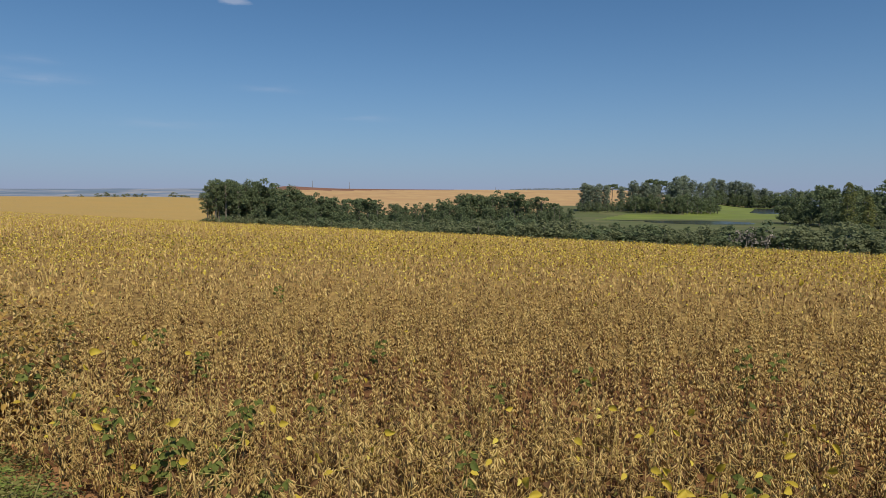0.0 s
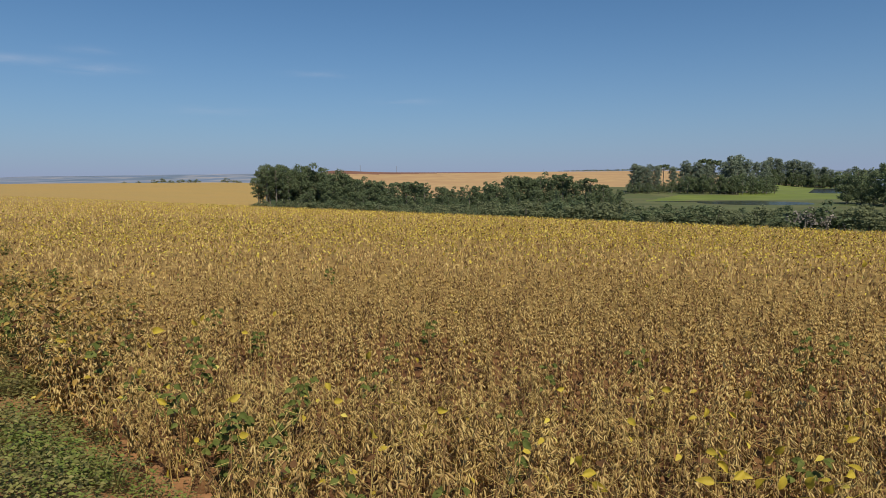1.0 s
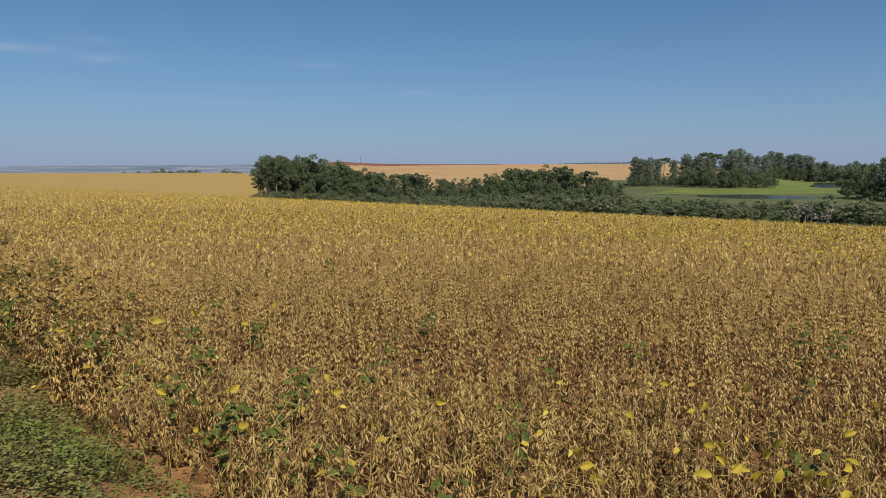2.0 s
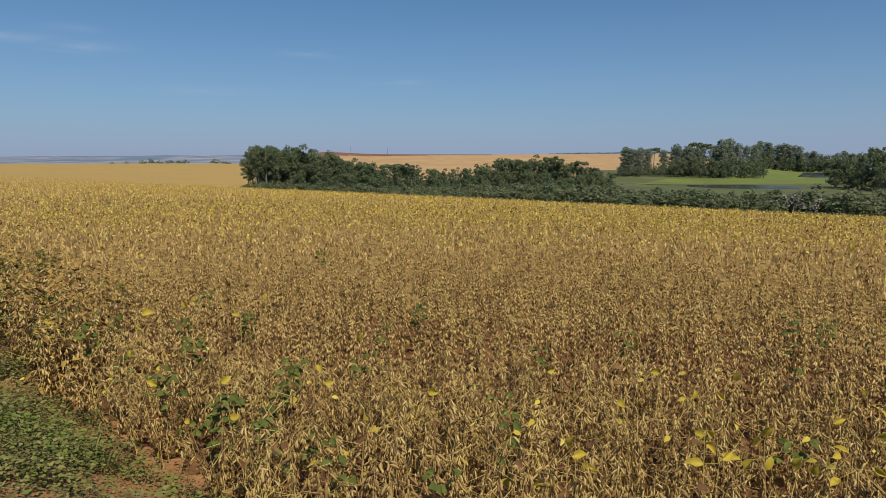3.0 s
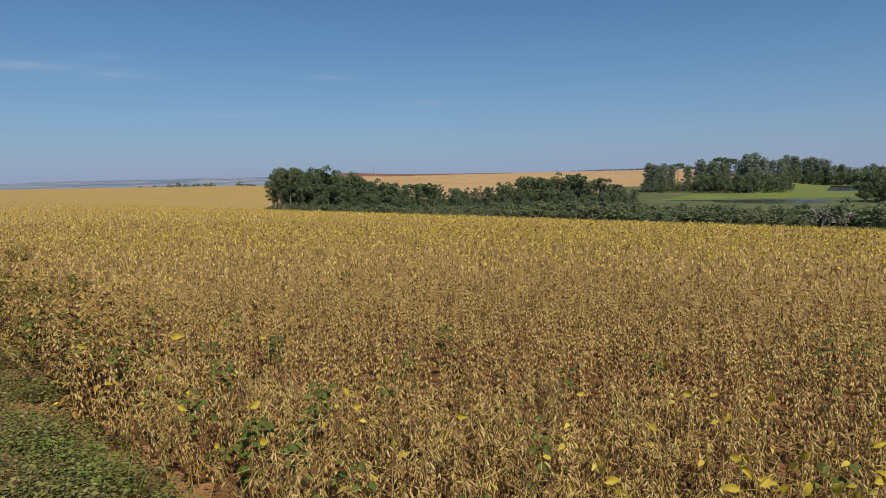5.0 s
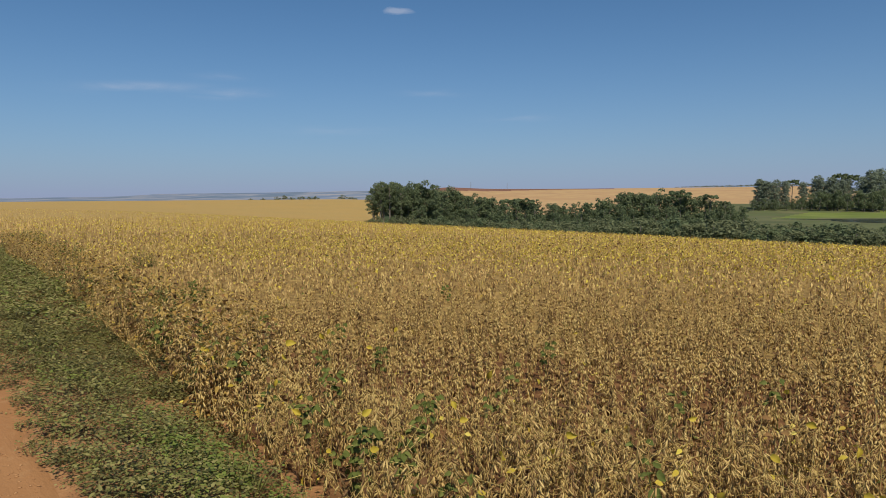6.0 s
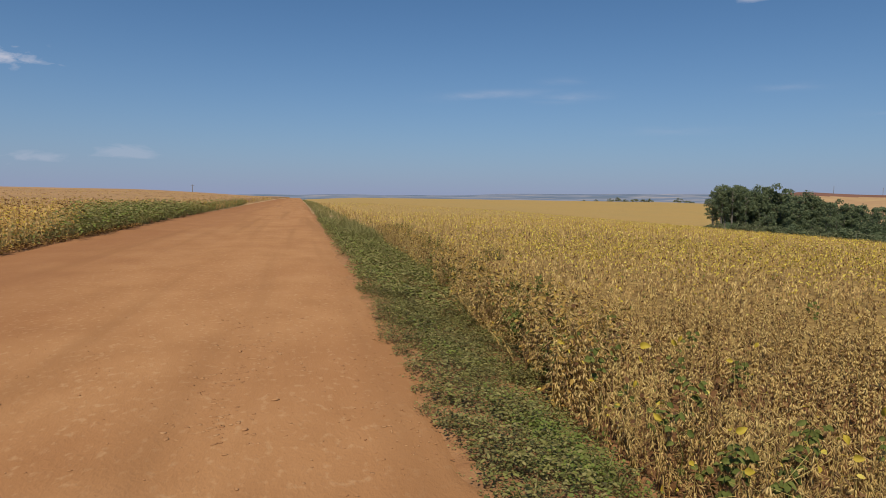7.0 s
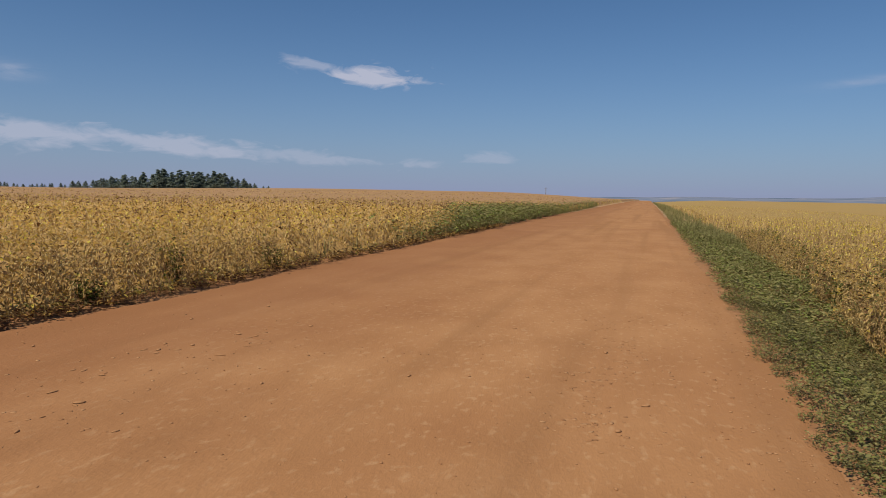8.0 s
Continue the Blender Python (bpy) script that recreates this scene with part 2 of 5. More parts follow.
M_CROP = material("far_crop", [(0.33, 0.21, 0.115), (0.395, 0.262, 0.14), (0.44, 0.30, 0.155)], 0.9, 0.05, 9.0, spec=0.1, second=((0.36, 0.225, 0.125), 0.012, 0.45, 0.65, 0.7))
# filler brown kept dark, so the gaps between plants look shaded
M_MASS_SHADE = material("crop_interior", [(0.12, 0.073, 0.031), (0.26, 0.170, 0.064), (0.43, 0.297, 0.110)], 0.9, 5.0, 8.0, bump=0.08, bump_scale=6.0, spec=0.1)
M_MASS_L = material("crop_interior_tan", [(0.36, 0.220, 0.090), (0.48, 0.31, 0.120), (0.60, 0.40, 0.155)], 0.9, 5.0, 8.0, bump=0.08, bump_scale=6.0, spec=0.1)
M_CANOPY = material("crop_canopy", [(0.24, 0.160, 0.062), (0.345, 0.240, 0.092), (0.42, 0.30, 0.118)], 0.9, 3.2, 10.0, bump=0.12, bump_scale=2.6, spec=0.1,
                    second=((0.37, 0.245, 0.09), 0.05, 0.4, 0.65, 0.8))
M_CANOPY_L = material("crop_canopy_tan", [(0.25, 0.150, 0.082), (0.33, 0.205, 0.108), (0.40, 0.258, 0.134)], 0.9, 3.2, 10.0, bump=0.12, bump_scale=2.6, spec=0.1,
                      second=((0.40, 0.24, 0.12), 0.05, 0.4, 0.65, 0.8))
M_PLOUGH = material("ploughed_red_soil", [(0.15, 0.075, 0.055), (0.21, 0.105, 0.075)], 0.95, 0.02, 6.0, spec=0.1)
M_WET = material("wetland_grass", [(0.095, 0.125, 0.026), (0.132, 0.168, 0.036), (0.185, 0.215, 0.052)], 0.8, 0.03, 7.0, (1, 1, 1), spec=0.2, second=((0.13, 0.145, 0.05), 0.02, 0.47, 0.6, 0.6))
M_MARSH = material("marsh_grass", [(0.070, 0.080, 0.038), (0.105, 0.112, 0.052), (0.145, 0.142, 0.072)], 0.85, 0.05, 7.0, spec=0.15, second=((0.085, 0.11, 0.042), 0.02, 0.47, 0.6, 0.7))
M_WATER = material("pond_water", [(0.03, 0.035, 0.035), (0.05, 0.05, 0.045)], 0.12, 0.05, 4.0, bump=0.01, bump_scale=0.8, spec=0.5)
M_FLOOR = material("forest_floor", [(0.03, 0.045, 0.018), (0.06, 0.075, 0.03)], 0.9, 0.1, 6.0, spec=0.1)
# distance haze is painted into these blue-grey land colours
M_HAZY_FAR = material("distant_land", [(0.105, 0.16, 0.27), (0.18, 0.215, 0.295), (0.33, 0.305, 0.325)], 1.0, 0.006, 7.0, (1, 1, 1), spec=0.0, second=((0.115, 0.16, 0.235), 0.0035, 0.5, 0.60, 0.85))
M_CLOD = material("earth_clod", [(0.26, 0.125, 0.058), (0.34, 0.178, 0.085), (0.41, 0.235, 0.120)], 0.95, 20.0, 3.0, island=0.7, spec=0.1)
M_POLE = material("weathered_pole", [(0.16, 0.15, 0.14), (0.24, 0.22, 0.2)], 0.9, 3.0)

# ---- the lie of the land ----
ROAD_AZ = radians(52.6)
UX, UY = -math.sin(ROAD_AZ), math.cos(ROAD_AZ)      # along the road
VX, VY = math.cos(ROAD_AZ), math.sin(ROAD_AZ)       # across it, to the right
ROAD_L, ROAD_R = -7.6, 0.6
WATER_Z = -13.19


def smooth(x, a, b):
    t = np.clip((x - a) / (b - a), 0, 1)
    return t * t * (3 - 2 * t)


def to_uv(x, y):
    return x * UX + y * UY, x * VX + y * VY


def to_xy(u, v):
    return u * UX + v * VX, u * UY + v * VY


def waves(x, y, size, seed=0.0):
    """Cheap smooth noise, about -1 to 1."""
    a = np.sin(x / size * 1.7 + 1.3 * np.sin(y / size * 1.1 + seed) + seed * 2.1) + np.sin(y / size * 1.9 + 1.7 * np.sin(x / size * 0.9 - seed) + seed * 3.7)
    b = np.sin((x + y) / size * 3.1 + seed * 5.0 + 1.2 * np.sin((x - y) / size * 2.3))
    return (a + 0.7 * b) / 2.7


def ground_z(x, y):
    """Height of the bare ground."""
    x, y = np.asarray(x, float), np.asarray(y, float)
    u, v = to_uv(x, y)
    r = np.hypot(x, y)
    az = np.degrees(np.arctan2(-x, y))
    # right of the road: a shoulder, then a field on a convex slope down to the valley
    fall = 12.4 * (1 - np.exp(-0.00078 * np.maximum(v, 0) ** 2 / 12.4))
    right = -0.62 * smooth(v, 0.6, 2.3) - 0.28 * smooth(v, 2.2, 5.0) - fall
    # the far slope of the same field rises again to the left
    back = smooth(az, 8, 22) * smooth(r, 140, 480) * smooth(az, 130, 100)
    right = right * (1 - back) + (-1.9) * back
    # golden hill across the valley
    hill = smooth(az, 21, 12) * smooth(az, -25, -14) * smooth(r, 480, 1150)
    right = right + hill * (25.0 + 1.2 * waves(x, y, 260, 2.0))
    left = 0.10 * smooth(-v, 7.6, 9.0) + 0.0022 * np.clip(-v - 8, 0, 420)
    # a long low swell in the field across the road
    left = left + 2.15 * smooth(az, 53.5, 66) * (1 - 0.85 * smooth(az, 77, 101)) * smooth(r, 50, 330) * smooth(-v, 8, 34)
    z = np.where(v > -3.5, right, left)
    z = z - 6.6e-6 * np.minimum(np.abs(u), 600) ** 2 * smooth(-v, -60, 8)
    z = z - 0.07 * smooth(v, ROAD_L - 0.1, ROAD_L + 0.5) * smooth(v, ROAD_R + 0.1, ROAD_R - 0.5)
    # beyond: a wide plain, lower than here, that ends in low hills
    far = -26 + (57 - 29 * smooth(az, 26, 43) - 20 * smooth(az, 43, 62)) * smooth(r, 1500, 4700) + 9 * waves(x, y, 420, 1.0) * smooth(r, 1700, 2600)
    open_side = smooth(az, 13, 20)
    lost = smooth(r, 640, 1350) * open_side + smooth(r, 1250, 1800) * (1 - open_side)
    z = z * (1 - lost) + far * lost
    return z + 0.015 * waves(x, y, 0.7, 0.4) * smooth(v, 0.6, 1.2) * (r < 60)


def ground_at(x, y):
    return float(ground_z(x, y))


# ---- mesh helpers ----


def mesh_from(name, verts, faces, mats, index=None, shade=False):
    """A mesh from an (n, 3) array and an (m, 3 or 4) array of corners."""
    me = bpy.data.meshes.new(name)
    verts, faces = np.asarray(verts, np.float32), np.asarray(faces, np.int32)
    k = faces.shape[1]
    me.vertices.add(len(verts))
    me.vertices.foreach_set("co", verts.ravel())
    me.loops.add(len(faces) * k)
    me.loops.foreach_set("vertex_index", faces.ravel())
    me.polygons.add(len(faces))
    me.polygons.foreach_set("loop_start", np.arange(0, len(faces) * k, k, dtype=np.int32))
    for m in mats:
        me.materials.append(m)
    if index is not None:
        me.polygons.foreach_set("material_index", np.asarray(index, np.int32))
    if shade:
        me.polygons.foreach_set("use_smooth", np.ones(len(faces), bool))
    me.update(calc_edges=True)
    return me


def grid_faces(nu, nv, wrap=False):
    i, j = np.meshgrid(np.arange(nu - 1), np.arange(nv if wrap else nv - 1), indexing="ij")
    j2 = (j + 1) % nv
    return np.stack([i * nv + j, (i + 1) * nv + j, (i + 1) * nv + j2, i * nv + j2], -1).reshape(-1, 4)


class Shape:
    """Triangles collected from many small pieces."""

    def __init__(self):
        self.v, self.f, self.m, self.n = [], [], [], 0

    def add(self, v, f, mat=0):
        self.v.append(np.asarray(v, float))
        self.f.append(np.asarray(f, int) + self.n)
        self.m.append(np.full(len(f), mat))
        self.n += len(v)

    def arrays(self):
        return np.concatenate(self.v), np.concatenate(self.f), np.concatenate(self.m)


def basis(d):
    d = np.asarray(d, float)
    d = d / np.linalg.norm(d)
    a = np.cross(d, (0, 0, 1) if abs(d[2]) < 0.9 else (1, 0, 0))
    a /= np.linalg.norm(a)
    return d, a, np.cross(d, a)


def add_tube(sh, pts, radii, sides=3, mat=0):
    """A tapered stalk through points."""
    vs = []
    pts = [np.asarray(p, float) for p in pts]
    for k, (p, rad) in enumerate(zip(pts, radii)):
        d, a, b = basis(pts[min(k + 1, len(pts) - 1)] - pts[max(k - 1, 0)])
        vs += [p + rad * (math.cos(w) * a + math.sin(w) * b) for w in np.arange(sides) * 2 * math.pi / sides]
    fs = []
    for k in range(len(pts) - 1):
        for s in range(sides):
            q = [k * sides + s, k * sides + (s + 1) % sides, (k + 1) * sides + (s + 1) % sides, (k + 1) * sides + s]
            fs += [(q[0], q[1], q[2]), (q[0], q[2], q[3])]
    sh.add(vs, fs, mat)


def add_pod(sh, p, d, length, width, mat=0, level=0, roll=0.0):
    """A hanging seed pod: a slightly bent flattened spindle."""
    d, a, b = basis(d)
    a, b = math.cos(roll) * a + math.sin(roll) * b, math.cos(roll) * b - math.sin(roll) * a
    p = np.asarray(p, float)
    if level == 0:
        vs = [p]
        for f, w in ((0.22, 0.85), (0.68, 1.0)):
            c = p + d * length * f + a * length * 0.10 * math.sin(f * 3.14)
            vs += [c + width / 2 * w * (math.cos(t) * a * 1.1 + math.sin(t) * b * 0.75) for t in (0.3, 2.4, 4.5)]
        vs.append(p + d * length - a * 0.06 * length)
        fs = [(0, 1, 2), (0, 2, 3), (0, 3, 1), (7, 5, 4), (7, 6, 5), (7, 4, 6)]
        for s in range(3):
            t = (s + 1) % 3
            fs += [(1 + s, 4 + s, 4 + t), (1 + s, 4 + t, 1 + t)]
    elif level == 1:
        c = p + d * length * 0.5
        vs = [p] + [c + width / 2 * (math.cos(t) * a * 1.1 + math.sin(t) * b * 0.8) for t in (0.3, 2.4, 4.5)] + [p + d * length]
        fs = [(0, 1, 2), (0, 2, 3), (0, 3, 1), (4, 2, 1), (4, 3, 2), (4, 1, 3)]
    else:
        c = p + d * length * 0.45
        vs = [p, c - a * width / 2, p + d * length, c + a * width / 2 + b * width * 0.3]
        fs = [(0, 1, 2), (0, 2, 3)]
    sh.add(vs, fs, mat)


def add_leaf(sh, p, d, up, length, width, mat=0, fold=0.25, droop=0.2, level=0):
    """An oval leaf folded along its midrib."""
    d = np.asarray(d, float) / np.linalg.norm(d)
    side = np.cross(d, up)
    side = side / (np.linalg.norm(side) + 1e-9)
    n = np.cross(side, d)
    p = np.asarray(p, float)
    if level:
        lift = n * fold * width * 0.5
        vs = [p, p + d * length * 0.28 + side * width * 0.46 + lift, p + d * length * 0.68 + side * width * 0.36 + lift * 0.6 - n * droop * length * 0.4, p + d * length - n * droop * length,
              p + d * length * 0.68 - side * width * 0.36 + lift * 0.6 - n * droop * length * 0.4, p + d * length * 0.28 - side * width * 0.46 + lift]
        sh.add(vs, [(0, 1, 2), (0, 2, 3), (0, 3, 4), (0, 4, 5)] if level == 1 else [(0, 1, 3), (0, 3, 5)], mat)
        return
    vs = [p]
    for f, w in ((0.22, 0.8), (0.5, 1.0), (0.8, 0.55)):
        c = p + d * length * f - n * droop * length * f * f
        vs += [c + side * width / 2 * w + n * fold * width * 0.5 * w, c, c - side * width / 2 * w + n * fold * width * 0.5 * w]
    vs.append(p + d * length - n * droop * length)
    fs = [(0, 1, 2), (0, 2, 3)]
    for k in (1, 4):
        fs += [(k, k + 3, k + 4), (k, k + 4, k + 1), (k + 1, k + 4, k + 5), (k + 1, k + 5, k + 2)]
    fs += [(7, 10, 8), (8, 10, 9)]
    sh.add(vs, fs, mat)


def add_broad_leaf(sh, p, d, up, length, width, mat, rng, fold=0.5, droop=0.3):
    """A broad leaf, folded along its midrib, bent downwards, with a wavy rim."""
    d = np.asarray(d, float) / np.linalg.norm(d)
    side = np.cross(d, up)
    side = side / (np.linalg.norm(side) + 1e-9)
    n = np.cross(side, d)
    twist, ph = rng.normal(0, 0.35), rng.uniform(0, 6.3)
    vs = [np.asarray(p, float)]
    for f, w in ((0.12, 0.58), (0.32, 0.98), (0.54, 0.94), (0.76, 0.62), (0.91, 0.26)):
        bend_ = droop * f * f
        c = vs[0] + d * length * f * (1 - 0.4 * bend_) - n * length * bend_
        s_, n_ = side * math.cos(twist * f) + n * math.sin(twist * f), n * math.cos(twist * f) - side * math.sin(twist * f)
        for e in (1.0, 0.5, 0.0, -0.5, -1.0):
            ripple = 0.07 * width * math.sin(ph + 9 * f + 2 * e) * abs(e)
            vs.append(c + s_ * e * width * 0.5 * w * (1 - 0.25 * fold * abs(e)) + n_ * (fold * width * 0.5 * w * abs(e) ** 1.3 + ripple))
    vs.append(vs[0] + d * length * (1 - 0.4 * droop) - n * length * droop)
    fs = [(0, 1 + k, 2 + k) for k in range(4)]
    for r_ in range(4):
        for k in range(4):
            a = 1 + 5 * r_ + k
            fs += [(a, a + 5, a + 6), (a, a + 6, a + 1)]
    fs += [(26, 22 + k, 21 + k) for k in range(4)]
    sh.add(vs, fs, mat)


def scatter(name, shapes, x, y, z, rng, mats, size=(0.85, 1.15), lean=0.12, label="", category="", shade=False, weights=None, scale=None):
    """One object of many small plants that nobody could count: copies of the shapes at the points, turned, leaned and sized at random."""
    n = len(x)
    pick = rng.choice(len(shapes), n, p=weights)
    V, F, I, base = [], [], [], 0
    for k, (v, f, m) in enumerate(shapes):
        w = np.nonzero(pick == k)[0]
        if not len(w):
            continue
        ang, sc = rng.uniform(0, 2 * math.pi, len(w)), rng.uniform(*size, len(w)) * (1 if scale is None else scale[w])
        lx, ly = rng.normal(0, lean, len(w)), rng.normal(0, lean, len(w))
        c, s = np.cos(ang)[:, None], np.sin(ang)[:, None]
        px = (v[None, :, 0] * c - v[None, :, 1] * s) * sc[:, None]
        py = (v[None, :, 0] * s + v[None, :, 1] * c) * sc[:, None]
        pz = v[None, :, 2] * sc[:, None]
        V.append(np.stack([px + pz * lx[:, None] + x[w][:, None], py + pz * ly[:, None] + y[w][:, None], pz + z[w][:, None]], -1).reshape(-1, 3))
        F.append((f[None] + (np.arange(len(w)) * len(v))[:, None, None]).reshape(-1, 3) + base)
        I.append(np.tile(m, len(w)))
        base += len(w) * len(v)
    ob = new(name, mesh_from(name, np.concatenate(V), np.concatenate(F), mats, np.concatenate(I), shade))
    return tagged(ob, label, category, kind="stuff")


# ---- ground, road, water ----
rings = np.sort(np.concatenate([[0.02], np.geomspace(0.5, 4850, 150), np.linspace(396, 700, 26), np.linspace(920, 1160, 18)]))
turns = np.radians(np.concatenate([np.arange(0, 20, 0.3), np.arange(20, 330, 0.9), np.arange(330, 360, 0.3)]))
R, TH = np.meshgrid(rings, turns, indexing="ij")
gx, gy = -R * np.sin(TH), R * np.cos(TH)
gz = ground_z(gx, gy)
faces = grid_faces(len(rings), len(turns), True)
cx, cy = gx.ravel()[faces].mean(1), gy.ravel()[faces].mean(1)
cr, caz = np.hypot(cx, cy), np.degrees(np.arctan2(-cx, cy))
cu, cv = to_uv(cx, cy)
edge = 8 * waves(cx, cy, 25, 3.0)
zone = np.full(len(faces), 0)
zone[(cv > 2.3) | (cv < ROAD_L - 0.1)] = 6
zone[(cr > 60)] = 1
forest = (caz < 18.4) & (cv > 95 + edge) & (cr < 520) & (caz > -70)
zone[forest] = 3
wet = (caz < -9) & (cr > 300 + 2 * edge) & (cr < 1150) & (caz > -60)
zone[wet & ((cr < 690) | (caz < -19.6))] = 7
zone[wet & (cr > 450 - 5.0 * (caz + 13.8) + 1.2 * edge) & ((cr < np.minimum(570, 452 - 45 * (caz + 12.6)) + 1.5 * edge) | (caz < -19.6))] = 2
zone[(caz < 15) & (caz > -1) & (cr > 925 + (13 - caz) * 8.5 + 0.6 * edge) & (cr < 1300)] = 5
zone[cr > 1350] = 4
ground = new("ground", mesh_from("ground", np.stack([gx, gy, gz], -1).reshape(-1, 3), faces, [M_SOIL, M_CROP, M_WET, M_FLOOR, M_HAZY_FAR, M_PLOUGH, M_LITTER, M_MARSH], zone, True))
tagged(ground, "rolling farmland of red soil, golden crops and green valley", "ground", kind="structure")

road_u = np.concatenate([np.arange(-60, -6, 1.0), np.arange(-6, 30, 0.14), np.arange(30, 120, 0.8), np.arange(120, 640, 8.0)])
road_t = np.concatenate([np.linspace(0, 0.05, 8), np.linspace(0.065, 0.935, 50), np.linspace(0.95, 1, 8)])
ru, rt_ = np.meshgrid(road_u, road_t, indexing="ij")
wob_r = 0.10 * waves(road_u, 0 * road_u, 1.1, 1.0) + 0.08 * waves(road_u, 0 * road_u, 0.37, 2.0)
wob_l = 0.16 * waves(road_u, 0 * road_u, 2.4, 4.0) - 0.45 * np.exp(-((road_u - 50) / 14) ** 2)
rv_ = (ROAD_L - 0.15 + wob_l)[:, None] * (1 - rt_) + (ROAD_R + 0.25 + wob_r)[:, None] * rt_
def road_shape(u, v):
    """Height of the road's surface: a slight crown, shallow wheel tracks and unevenness."""
    z = -6.6e-6 * np.minimum(np.abs(u), 600) ** 2 + 0.02 * np.sin(np.clip((v - ROAD_L) / (ROAD_R - ROAD_L), 0, 1) * math.pi)
    ruts = np.exp(-((v + 1.0) / 0.28) ** 2) + np.exp(-((v + 2.9) / 0.3) ** 2) + 0.7 * np.exp(-((v + 5.2) / 0.4) ** 2)
    return z - 0.012 * ruts + 0.003 * waves(u, v * 1.5, 0.23, 0.3) + 0.008 * waves(u, v, 1.7, 0.9)


rz = road_shape(ru, rv_) - 0.14 * smooth(np.abs(rt_ - 0.5), 0.46, 0.5)
road = new("road", mesh_from("road", np.stack([ru, -rv_, rz], -1).reshape(-1, 3), grid_faces(len(road_u), len(road_t)), [M_ROAD], None, True))
road.matrix_world = pose(0, 0, 0, 0, 0, 90 + 52.6)
tagged(road, "wide unpaved road of compacted orange-red earth with loose stones", "road", kind="structure")


def pond(name, az0, az1, r0, r1, seed):
    """Flat water with an uneven bank, as a fan of rings."""
    t = np.linspace(0, 2 * math.pi, 60, endpoint=False)
    am, rm = (az0 + az1) / 2, (r0 + r1) / 2
    f = 1 + 0.10 * waves(np.cos(t) * 3, np.sin(t) * 3, 1.0, seed)
    vs = [(-rm * math.sin(radians(am)), rm * math.cos(radians(am)), WATER_Z)]
    for a, q in zip(t, f):
        aa, rr = radians(am + (az1 - az0) / 2 * math.cos(a) * q), rm + (r1 - r0) / 2 * math.sin(a) * q
        vs.append((-rr * math.sin(aa), rr * math.cos(aa), WATER_Z))
    fs = [(0, 1 + (k + 1) % 60, 1 + k) for k in range(60)]
    return tagged(new(name, mesh_from(name, vs, fs, [M_WATER])), "still dark water among wetland grass", "pond", kind="structure")

pond("water", -24.8, -16.6, 398, 458, 1.0)
pond("water", -17.4, -13.2, 440, 449, 3.0)
pond("water", -28.0, -22.2, 700, 990, 2.0)

# ---- soybean crop ----
rng = np.random.default_rng(7)
CROP_MATS = [M_STEM, M_POD, M_YLEAF, M_DLEAF, M_GLEAF, M_OLEAF, M_PODS_FAR]


def pod_places(rng, height, pods, nodes, bend):
    """Where the pods of a ripe plant sit: bunches splayed at the nodes of an upright stem and of two close side branches."""
    def along(f):
        return np.array([bend[0] * f * f, bend[1] * f * f, height * f])
    limbs = [[along(f) for f in (0.0, 0.35, 0.7, 1.0)]]
    for _ in range(2):
        f, a = rng.uniform(0.12, 0.4), rng.uniform(0, 6.3)
        p, o = along(f), np.array([math.cos(a), math.sin(a), 0]) * rng.uniform(0.025, 0.07)
        top = rng.uniform(0.62, 0.95) * height
        limbs.append([p, p + o * 0.75 + np.array([0, 0, (top - p[2]) * 0.4]), np.array([p[0] + o[0] * 1.25, p[1] + o[1] * 1.25, top])])
    out = []
    share = (0.56, 0.22, 0.22)
    for limb, part_share in zip(limbs, share):
        count, left = max(2, round(nodes * part_share)), round(pods * part_share)
        for k in range(count):
            f = (0.08 if limb is limbs[0] else 0.14) + 0.92 * (k + 0.5) / count
            f = min(f, 1.0)
            g = f * (len(limb) - 1)
            s = min(int(g), len(limb) - 2)
            p = limb[s] + (limb[s + 1] - limb[s]) * (g - s)
            ang = k * 2.4 + rng.uniform(-0.6, 0.6)
            here = max(1, round(left / (count - k)))
            left -= here
            for _ in range(here):
                tw = ang + rng.normal(0, 1.1)
                oo = np.array([math.cos(tw), math.sin(tw), 0])
                q = p + oo * rng.uniform(0.0, 0.014) + np.array([0, 0, rng.uniform(-0.012, 0.012)])
                open_ = radians(float(np.clip(rng.normal(21 + (25 if f > 0.90 else 0), 13), 2, 120)))
                out.append((q, oo * math.sin(open_) + np.array([rng.normal(0, 0.1), rng.normal(0, 0.1), -math.cos(open_)]), f))
    return limbs, out


